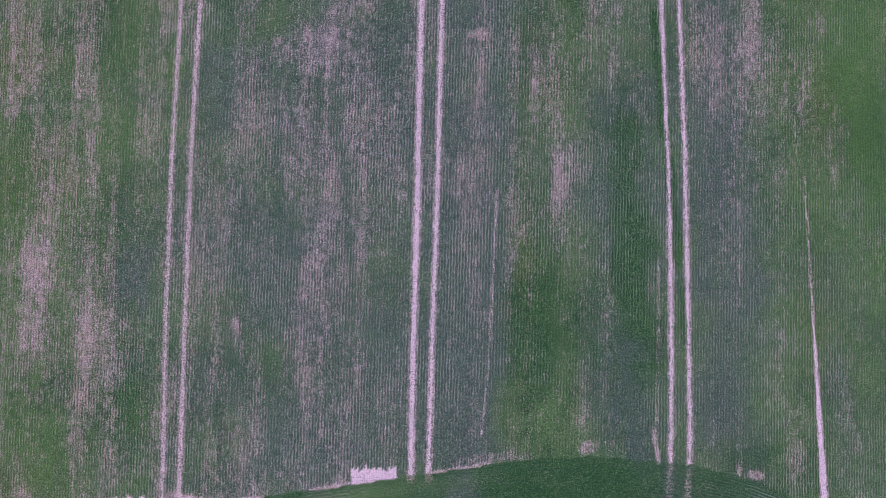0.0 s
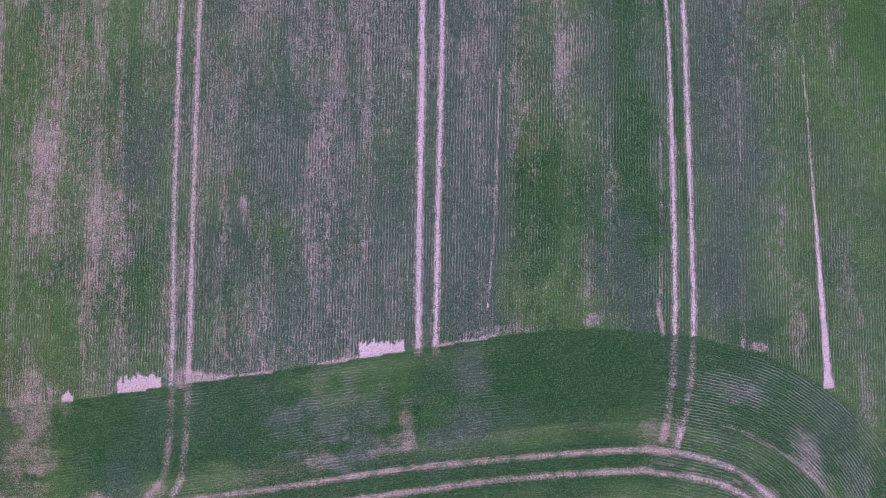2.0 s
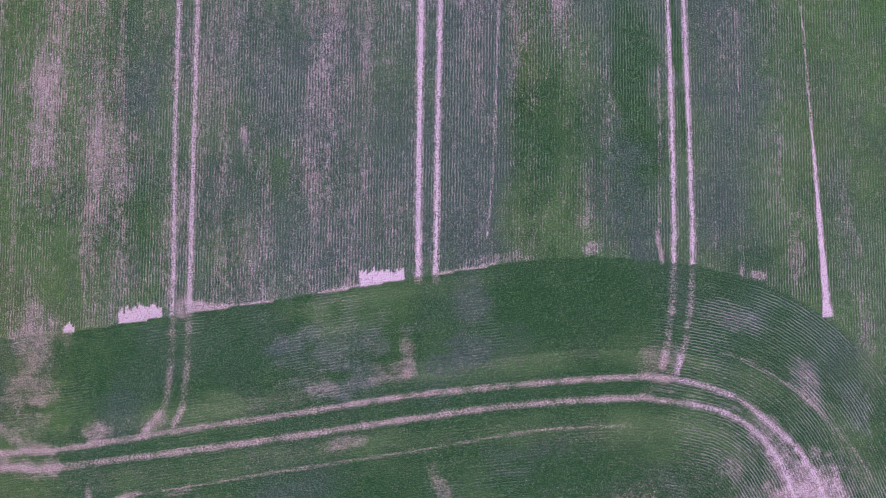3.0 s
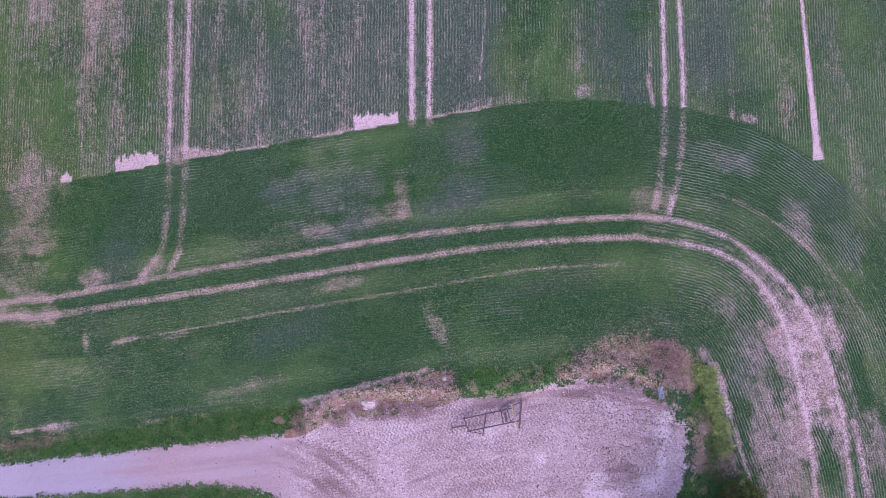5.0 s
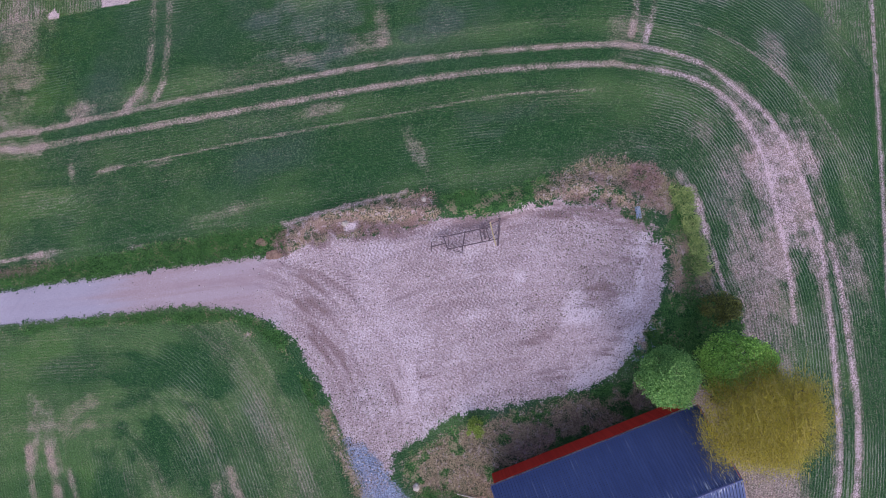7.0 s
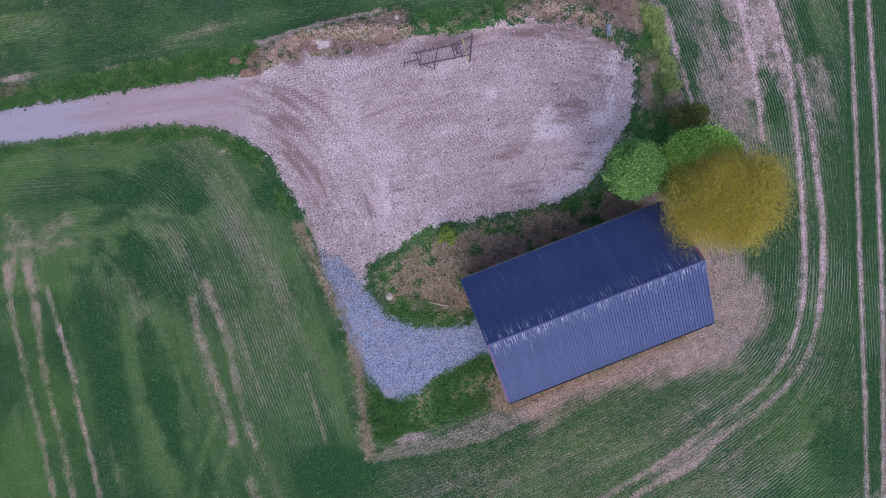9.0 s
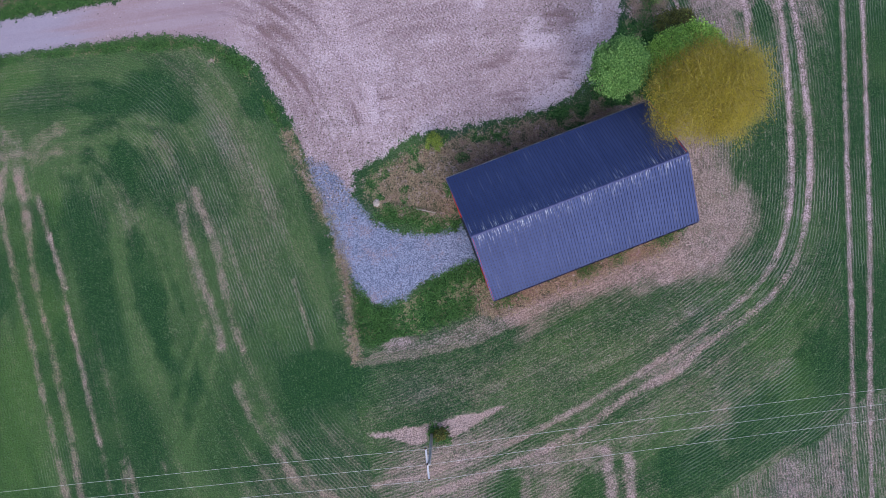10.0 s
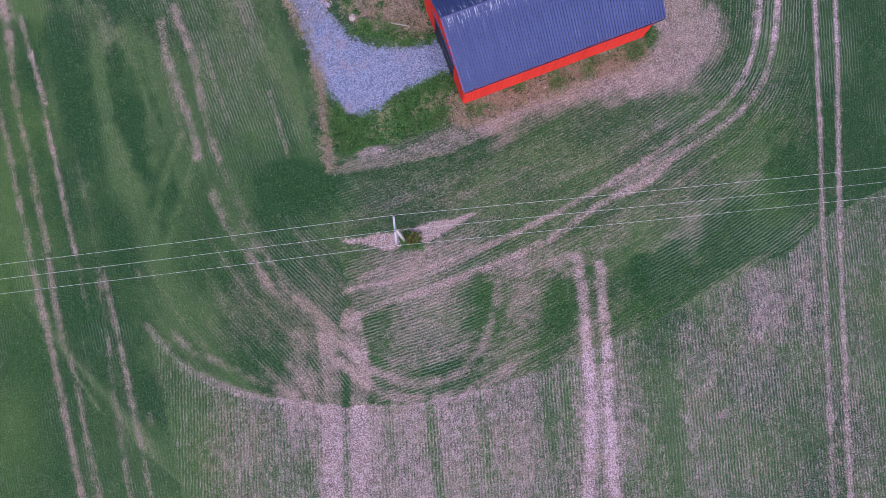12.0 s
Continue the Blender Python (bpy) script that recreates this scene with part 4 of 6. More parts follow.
def land_cover(x, y):
    """What grows or lies where: rows, soil, gravel, stone, grass and so on, for points of the plan."""
    c = {}
    north, south = np.interp(x, NORTH_EDGE[:, 0], NORTH_EDGE[:, 1]), np.interp(x, SOUTH_EDGE[:, 0], SOUTH_EDGE[:, 1])
    d_loop, s_loop = line_distance(LOOP, x, y, 22, True)
    d_west, s_west = line_distance(WEST, x, y, 18, True)
    edge_wave = 0.35 * (wander(x, y, 1.3) - 0.5)
    is_north = y > north + edge_wave
    is_south = (y < south + edge_wave) & (x > -24.5 - 0.14 * (y + 80))
    east = (x > 43.9 + 0.132 * (y + 50)) & ~is_north
    westward = (x < -9 - 0.13 * (y + 50)) & (y < -32) & ~is_south
    far_west = westward & (x < -27 - 0.14 * (y + 60)) & (d_west > 7)
    row, along = x - 0.115 * y, y.copy()
    loop = ~is_north & ~is_south & ~east & ~westward
    row, along = np.where(loop, d_loop, row), np.where(loop, s_loop, along)
    row, along = np.where(westward, d_west, row), np.where(westward, s_west, along)
    row, along = np.where(far_west, x + 0.14 * y, row), np.where(far_west, y, along)
    row = np.where(is_south, x - 0.06 * y, row)
    c["row"], c["along"] = row, along
    c["sown"] = np.ones(x.shape)
    c["grit"] = np.where(is_north, 1.0, np.where(is_south, 0.85, np.where(westward, 0.42, np.where(loop, 0.60, 0.4))))
    # thinness of the stand
    worn, trod = np.zeros(x.shape), np.zeros(x.shape)
    drift, spotty = wander(x, y, 22, 1), wander(row * 1.0, along * 0.16, 1.6, 2)
    soil = np.where(is_north, 0.33, np.where(is_south, 0.06 + 0.20 * ramp(x, -25, -14) + 0.36 * np.exp(-((x + 1.5) / 14) ** 2), np.where(loop, 0.07 + 0.05 * ramp(x, 20, 30) + 0.08 * ramp(-y, 60, 66) * ramp(30 - x, -4, 6), np.where(westward, 0.07, 0.04))))
    soil = soil + (drift - 0.5) * np.where(is_north, 0.45, 0.2) + (spotty - 0.5) * np.where(is_north | is_south, 0.4, 0.22)
    u = x - 0.115 * y
    bands = np.array([(-42, .62, .2, .4), (-36, .66, .3, .3), (-31, .55, .15, .25), (-26, .50, .4, .15), (-20, .40, .55, .1), (-15, .40, .55, .15), (-9, .48, .65, .1), (-4, .34, .65, .1), (-1, .30, .65, .1), (3, .05, .75, 0), (8, 0, .75, .05),
                      (11.5, .12, .3, .55), (16, .08, .25, .3), (20, -.15, .5, .1), (24, -.3, .5, 0), (28, -.25, .5, 0), (31, -.1, .65, .05), (36, .0, .45, .15), (38.5, .2, .2, .3), (42, .02, .1, .5), (46, .2, .3, .1)])
    bands[:, 1] = 0.215 + 0.28 * (bands[:, 1] - 0.2)
    band = [np.interp(u + 1.6 * (wander(x, y, 6, 2) - 0.5), bands[:, 0], bands[:, k]) for k in (1, 2, 3)]
    pass_wave = wander(u, along * 0.03, 2.2, 3) - 0.5
    narrow, blotch = wander(u, along * 0.045, 1.1, 1) - 0.5, ramp(wander(u * 1.4, along * 0.55, 3.4, 0), 0.5, 0.78)
    soil = np.where(is_north, band[0] + (drift - 0.5) * 0.3 + (spotty - 0.5) * 0.42 + pass_wave * 0.32 + narrow * 0.42 + 0.24 * blotch - 0.15, soil)
    lush = np.where(is_north, 0.42, np.where(is_south, 0.35, np.where(westward, 0.55, 0.72))) + (wander(x, y, 7, 3) - 0.5) * 1.3
    ring = np.where(westward, wander(d_west, s_west * 0.06, 2.6, 1), wander(d_loop, s_loop * 0.06, 2.6, 2)) - 0.5
    lush = lush + np.where(westward, 1.5, np.where(loop, 0.9, 0.0)) * ring
    soil = soil - np.where(westward, 0.42, np.where(loop, 0.3, 0.0)) * ring
    soil = soil + np.where(westward, 0.16 * ramp(wander(row, along * 0.05, 0.8, 0), 0.55, 0.8), 0) + np.where(loop & (y < -60), 0.14 * ramp(wander(row, along * 0.05, 0.8, 1), 0.5, 0.8), 0)
    # doubly sown, dark strip on the headland's inner edge
    strip = loop & (y < north) & (y > north - 9) & (x < 44)
    soil, lush = soil - 0.08 * strip, lush + 0.25 * strip
    grow = ramp(-np.abs(y - (-68.5)), -4, -1) * ramp(-np.abs(x + 9), -6, -2)
    lush, soil = lush + 0.4 * grow, soil - 0.2 * grow
    belt_e = ramp(x - 0.137 * (y + 50), 40.5, 44) * ramp(north - y, -40, -20)
    lush = lush + 0.2 * belt_e
    c["olive"] = np.where(is_north, band[2], 0.12) + (wander(x, y, 14, 0) - 0.5) * 0.8 + 0.5 * spot(x, y, -45, -10, 12, 40)
    c["dull"] = np.where(is_north, band[1] + 0.5 * (wander(x, y, 7, 1) - 0.5), np.where(is_south, 0.35 * ramp(x, -25, -12), np.where(loop, 0.08 + 0.12 * ramp(y, -26, -20) - 0.15 * ramp(-y, 58, 64) + 0.9 * (wander(x, y, 8, 2) - 0.5), 0.0)))
    wobble = np.where(y < -62, 0.32, np.where(y < -9, 0.22, 0.14)) * (wander(x, y, 0.8, 1) - 0.5)
    fade = 1 - 0.45 * (loop & (y > north - 9) & (x < 32))
    calm = np.where(y < -62, 0.3, np.where(y < -1, np.interp(x, [-30, 15], [0.3, 0.6]), 1.0)) * np.where(x > 42, 1.3, 1.0)
    patchy = wander(x, y, 1.1, 0)
    loose = np.where((y < -60) & (x < 41), 0.46, 0.34)
    weak = np.where((y < -60) & (x < 41), 0.92, 1.0)
    for line, half, strength in TRACKS:
        d = line_distance(spline(line, 1.0), x, y, 2.0)
        half = max(0.72 * half, 0.11) * (0.72 if half > 0.3 and line[0][0] < -41 and line[0][1] > -20 else 1.0)
        mark = ramp(-(d + (wobble if half > 0.12 else 0.3 * wobble)), -half - (loose if half > 0.12 else 0.16), -half + 0.14)
        trod = np.maximum(trod, mark * (y < north - 1) * (x < 43.5) * (half > 0.2))
        push = strength * fade if half < 0.31 and len(line) < 9 else strength
        push = push * weak * (1.0 if line[0][0] > 50 else np.where(is_north, 1.0, 1.12 - 0.4 * ramp(patchy, 0.4, 0.75)))
        soil = np.maximum(soil, mark * (push * 0.85 + 0.35 * (spotty - 0.5)))
        worn = np.maximum(worn, ramp(-(d + wobble), -half - 0.08, -half + 0.12) * np.clip(push * 1.6 - 0.65, 0, 0.8) * calm)
    for cx, cy, rx, ry, turn, strength in PATCHES:
        s = spot(x, y, cx, cy, rx, ry, turn)
        soil = np.maximum(soil, np.where(s > 0.02, strength * ramp(s + 1.1 * (wander(x, y, 1.4, 2) - 0.5), 0.25, 0.95), 0)) if strength > 0.35 else soil + strength * ramp(s, 0.1, 1)
    turning = ramp(-y, 71, 78) * (loop | westward & (x > -14)) * ramp(28 - x, 0, 10)
    soil = soil + turning * (0.02 + 0.40 * (wander(x, y, 3.0, 1) - 0.5))
    soil = np.maximum(soil, 0.42 * ramp(spot(x, y, 1.5, -76.6, 6.5, 1.7, 12) + 0.6 * (wander(x, y, 1.6, 1) - 0.5), 0.3, 0.8))
    # unsown ends of the drill passes, with ragged fingers between the rows
    finger = 0.45 + 1.1 * wander(row * 4.0, row * 0 + 3.0, 1.0, 1)
    for x0, x1, tall0, tall1 in ((-4.4, -0.1, 1.5, 1.0), (-28.8, -24.3, 1.7, 1.3), (-21.8, -16.6, 1.3, 0.2), (-34.7, -33.4, 1.1, 0.9), (-8.6, -4.6, 0.3, 0.5), (3.2, 9, 0.25, 0.35), (-16.4, -12.5, 0.35, 0.1)):
        tall = np.interp(x, [x0, x1], [tall0, tall1]) * finger
        gap = ((x > x0) & (x < x1)) * ramp(tall - (y - north), 0, 0.25) * (y > north - 0.05)
        soil, worn = np.maximum(soil, gap), np.maximum(worn, gap * (0.9 if min(tall0, tall1) > 0.5 else 0.4))
    # bare corners and strips: soil, wear
    for ring, bare, wear in (([(-5.5, -73.5), (-0.4, -73.2), (5.5, -72.5), (7.9, -72.3), (3.8, -74.1), (2.1, -74.7), (-1.1, -74.9)], 0.95, 0.45),
                             ([(28.1, -26.5), (28.7, -28.5), (29.2, -33), (29.9, -38), (29.4, -38), (28.7, -33), (28.1, -29), (27.2, -26.5)], 0.8, 0.35),
                             ([(-44, -25.8), (-31, -25.2), (-20, -24.8), (-13, -25.2), (-13, -25.7), (-20, -25.3), (-31, -25.8), (-44, -26.5)], 0.15, 0.0), ([(-42, -25.7), (-37, -25.5), (-37, -25.9), (-42, -26.3)], 0.8, 0.2),
                             ([(-12.5, -25.6), (-6, -24.5), (0, -23.9), (0, -24.3), (-6, -25.1), (-12.5, -26.2)], 0.8, 0.35),
                             ([(-6.2, -66.4), (-3, -65.8), (0, -65.6), (4, -64.4), (8, -63), (11, -64.5), (6, -66.4), (1, -66.9), (-6.2, -67.3)], 0.5, 0.12),
                             ([(-6.9, -53), (-6.2, -53.5), (-5.2, -60), (-5.4, -66.6), (-6.3, -66.6), (-6.2, -60)], 0.5, 0.1)):
        s = inside(np.array(ring, float), x, y, 1.0) + 0.5 * (wander(x, y, 0.7, 3) - 0.5)
        m = ramp(s, -0.12, 0.18)
        soil, worn = np.maximum(soil, bare * m), np.maximum(worn, wear * m)
    # the long bare wedge between two drill passes
    wx = 42.0 + (y - 2.3) * 0.05
    half = np.interp(y, [-7.9, -6.5, -3, 3, 12, 26], [0.62, 0.42, 0.36, 0.26, 0.10, 0.02])
    soil = np.maximum(soil, ((y > -7.9) & (y < 26)) * ramp(-np.abs(x - wx), -half - 0.12, -half + 0.06))
    worn = np.maximum(worn, 0.9 * ((y > -7.9) & (y < 14)) * ramp(-np.abs(x - wx), -half - 0.04, -half + 0.1))
    # trampled ground round the barn
    c_t, s_t = math.cos(radians(BARN_TURN)), math.sin(radians(BARN_TURN))
    bu, bv = (x - BARN_AT[0]) * c_t + (y - BARN_AT[1]) * s_t, (y - BARN_AT[1]) * c_t - (x - BARN_AT[0]) * s_t
    du, dv = np.maximum(np.abs(bu) - BARN_LONG / 2, 0), np.maximum(np.abs(bv) - BARN_WIDE / 2, 0)
    near = np.hypot(du, dv)
    reach = np.interp(bu, [-22, -8, 4, 11, 16], [2.5, 5.2, 6.2, 8.0, 8.6])
    belt = ramp(reach + 0.8 + 3.0 * (wander(x, y, 2.5, 1) - 0.5) + 2.6 * (wander(row, along * 0.1, 0.9, 3) - 0.5) - near, -0.6, 3.2) * ((bv < -2) & (bu > -9) | (bu > 8))
    soil = np.maximum(soil, belt * (0.80 + 0.3 * (wander(x, y, 3, 0) - 0.5)))
    worn = np.maximum(worn, 0.12 * belt)
    c["grit"] = np.where(belt > 0.25, 0.3, c["grit"])
    c["fresh"] = np.where(westward | far_west, -0.12 + 0.6 * ramp(-x, 26, 42), np.where(is_north, 0.05 + 0.6 * ramp(x, 38, 46) + 0.45 * ramp(-x, 22, 40), np.where(loop, -0.25 + 0.45 * ramp(-x, 20, 34) + 0.45 * ramp(-y, 58, 64), 0.2))) + np.where(westward, 1.0, 1.7) * (wander(x, y, 11, 0) - 0.5) - 0.6 * grow
    # stretches where the drilled rows stand apart
    c["thin"] = np.where(is_north | is_south, 0.35, np.where(loop, 0.1 + 0.4 * ramp(x, 18, 28), 0.2)) + 1.6 * (wander(x, y, 6, 1) - 0.5)
    c["soil"], c["lush"], c["worn"], c["trod"] = soil, lush, worn, trod
    c["tan"] = np.where(westward, 0.55, np.where(belt > 0.25, 0.3, np.where(loop & (y < -66), 0.45, np.where(loop & (y > -20) & (x < 25), 0.6, np.where(is_north & (x < -15), 0.3, 0.0)))))
    c["sown"] = np.where(belt > 0.3, 1.0, np.where(westward, 0.6, np.where(loop, np.clip(0.6 + 0.5 * ramp(x, 22, 30) + 0.4 * ramp(-y, 72, 76), 0, 1), 1.0)))
    # gravel yard and drive
    yard, drive = inside(YARD, x, y), inside(DRIVE, x, y)
    c["gravel"] = np.clip(0.5 + 0.55 * np.maximum(yard, drive), 0, 1)
    apron = inside(APRON, x, y)
    c["stone"] = np.maximum(np.clip(0.5 + 0.6 * apron, 0, 1), 0.36 * spot(x, y, 20.2, -41.3, 4.4, 1.8, 42))
    c["damp"] = np.maximum.reduce([0.5 * spot(x, y, -18, -31, 6, 0.9, -2), 0.62 * spot(x, y, 17.4, -36, 2.6, 1.2), 0.65 * spot(x, y, 3, -27.2, 16, 1.4, -1),
                                   0.75 * spot(x, y, 19.5, -28.0, 5.5, 1.6, -25), 0.5 * spot(x, y, -2, -42, 4, 2, 30), 0.12 + 0 * x])
    c["litter"] = 0.12 + 0.9 * spot(x, y, 17, -35.5, 3.6, 2.4, 10) + 0.8 * spot(x, y, -6, -47, 2.5, 6) + 0.95 * spot(x, y, 18.5, -30.5, 6.5, 3.6, -15) + 0.7 * ramp(-np.abs(yard - 0.8), -1.6, 0) * (y < -38)
    # treads run with the traffic through the yard
    turn_c, turn_s = math.cos(radians(8)), math.sin(radians(8))
    across, onward = (y + 35) * turn_c - x * turn_s, x * turn_c + (y + 35) * turn_s
    across = across + 0.012 * (onward - 4) ** 2 * ramp(onward, 4, 20)
    round_r, round_a = np.hypot(x + 22, y + 47), np.arctan2(y + 47, x + 22)
    verge = x + 0.25 * (y + 38) + 3.5 - 4 * (wander(x, y, 2.0, 3) - 0.5)
    corner, seam = verge < 0, 1 - ramp(np.abs(verge), 0.25, 0.8)
    c["lane"], c["tread"] = np.where(corner, round_r, across), np.where(corner, round_a * 16, onward)
    c["smooth"] = ramp(-x, 11, 17) * (drive > -1)
    c["haul"] = ramp(-x, 22, 38) * c["smooth"]
    # brown ruts where the traffic swings from the drive towards the barn
    ruts = wander(round_r, round_a * 2.4, 0.55, 2)
    swing = np.maximum(spot(x, y, -9.3, -33.4, 3.6, 2.6, -30), 0.85 * spot(x, y, -9.0, -40, 2.2, 7.5, 14))
    c["damp"] = np.maximum(c["damp"], swing * (0.22 + 0.5 * ramp(ruts, 0.42, 0.66)))
    c["damp"] = c["damp"] - 0.7 * seam
    c["press"] = (1 - seam) * np.clip(np.interp(x, [-14, -6, 4, 10, 18], [0.55, 0.75, 1.0, 0.6, 0.2]) * (0.45 + 0.55 * ramp(wander(x, y, 5.5, 3), 0.3, 0.6)) * np.interp(y, [-46, -40, -34], [0.6, 0.7, 1.0]), 0, 1)
    c["chalk"] = 0.14 * np.maximum.reduce([spot(x, y, 16, -38, 2.6, 0.6, 12), spot(x, y, 19.5, -37.4, 1.6, 0.8, 30), spot(x, y, 15.2, -35.8, 1.4, 0.7, 20), spot(x, y, 4, -30.5, 2, 0.8), spot(x, y, -3.5, -28.8, 1.6, 1.2),
                                           spot(x, y, 0, -45, 4, 2.2), spot(x, y, 17, -42.5, 4, 1.4, 35)])
    # rough grass: verges, weeds and the corner by the apron
    grass = np.full(x.shape, -4.0)
    for ring in ([(-80, -27.4), (-42, -27), (-30, -26.6), (-24.2, -26.1), (-13.4, -25.9), (-11.6, -26.6), (-13.2, -28.4), (-17, -28.5), (-42, -28.8), (-80, -29.4)],
                 [(-5.6, -58.5), (-5.4, -65.2), (-3, -65.4), (0, -65.2), (4, -63.8), (8.2, -61.8), (6.4, -58.2), (1.8, -59.8), (-0.6, -61.6), (-3.4, -61.8)],
                 [(3, -24.8), (8, -25.3), (13, -24.8), (12.4, -26.3), (9, -27.2), (6, -27.4), (4, -26.6)],
                 [(26.3, -26.5), (27.6, -27.2), (28.2, -31.7), (28.2, -35), (26.3, -36), (24.6, -35), (24.3, -31.2)],
                 [(-80, -33), (-33, -32.9), (-22, -33), (-16, -34.6), (-13.4, -37.2), (-11.6, -41), (-10, -45), (-10.6, -45), (-12, -41), (-13.9, -37.5), (-17.6, -34.5), (-34, -33.2), (-80, -33.3)],
                 [(-3.8, -49.8), (-1, -48.4), (0.4, -48.2), (-0.6, -49.6), (-2.6, -50.6)], [(2.6, -46.9), (9.5, -45.9), (9.6, -46.6), (5, -47.2)], [(-1.6, -52.6), (1, -52.8), (4.4, -54.2), (3, -55), (0, -54.6), (-2.2, -53.4)],
                 [(22.4, -37.5), (25, -36.5), (29.5, -37.4), (31, -41), (27, -46), (20.5, -45), (19.2, -43.2)],
                 [(0.3, -73.2), (2.1, -73.4), (2.1, -74.8), (0.3, -74.9)]):
        grass = np.maximum(grass, inside(np.array(ring, float), x, y))
    grass = np.where(grass > -2.5, grass + np.where((x > -14) & (y > -57), 2.2, 0.7) * (wander(x, y, 1.7, 2) - 0.5), grass)
    c["grass"] = np.clip(0.5 + 0.5 * grass, 0, 1)
    # dead grass and stalks
    dead = np.full(x.shape, -4.0)
    for ring in ([(-80, -27.3), (-42, -27), (-36, -26.9), (-36, -27.4), (-42, -27.6), (-80, -28)],
                 [(-6.9, -52), (-6.3, -53.5), (-5.3, -60), (-5.5, -66.6), (-6.2, -66.6), (-6.2, -60)], [(-10.5, -44), (-9.7, -44), (-7, -53), (-7.4, -53)],
                 [(-12.4, -27), (-9, -25.4), (-3, -24.5), (2, -24.4), (3.4, -26.6), (-2, -26.8), (-6, -27), (-9.4, -27.8), (-12, -28.8)],
                 [(12.5, -24.6), (18, -23.6), (24, -24), (26.4, -26.4), (25, -29.4), (22.4, -28.2), (18, -25.8), (13, -26.2)],
                 [(24.9, -31), (26.4, -30), (27.6, -33), (28.4, -34), (28.6, -37), (26, -38), (24, -36.4)],
                 [(-3, -49.6), (2, -47.2), (6, -46.6), (12, -45.9), (20, -44.4), (24, -46.4), (6, -51.2), (5, -54.8), (2, -54), (-1.4, -53), (-3, -51.4)]):
        dead = np.maximum(dead, inside(np.array(ring, float), x, y))
    foot = 2.3 + 1.0 * (wander(x, y, 3, 0) - 0.5) - near
    dead = np.maximum(dead, np.where((bv < -4) & (bu < 9.5), foot, -4))
    bank = inside(np.array([(-3, -49.6), (2, -47.2), (12, -45.9), (22, -43.5), (24, -46.4), (6, -51.2), (5, -54.8), (0, -53.5)]), x, y)
    tuft = ramp(wander(x, y, 1.5, 0), 0.54, 0.66) * (bank > -0.8)
    c["grass"] = np.maximum(c["grass"], 0.85 * tuft)
    c["dead"] = np.clip(0.5 + 0.45 * dead, 0, 1) * (1 - 0.7 * tuft) * np.where(grass > 0.6, 0.75, 1)
    c["grass"] = np.maximum(c["grass"], np.where((bv < -4), np.clip(0.36 + 0.3 * foot, 0, 0.66) * ramp(wander(x, y, 1.8, 3), 0.42, 0.56), 0))
    c["yard"], c["drive"], c["apron"] = yard, drive, apron
    return paint_marks(c, x, y)


def steps_out(start, end, count):
    return start + (end - start) * (np.arange(1, count + 1) / count) ** 3


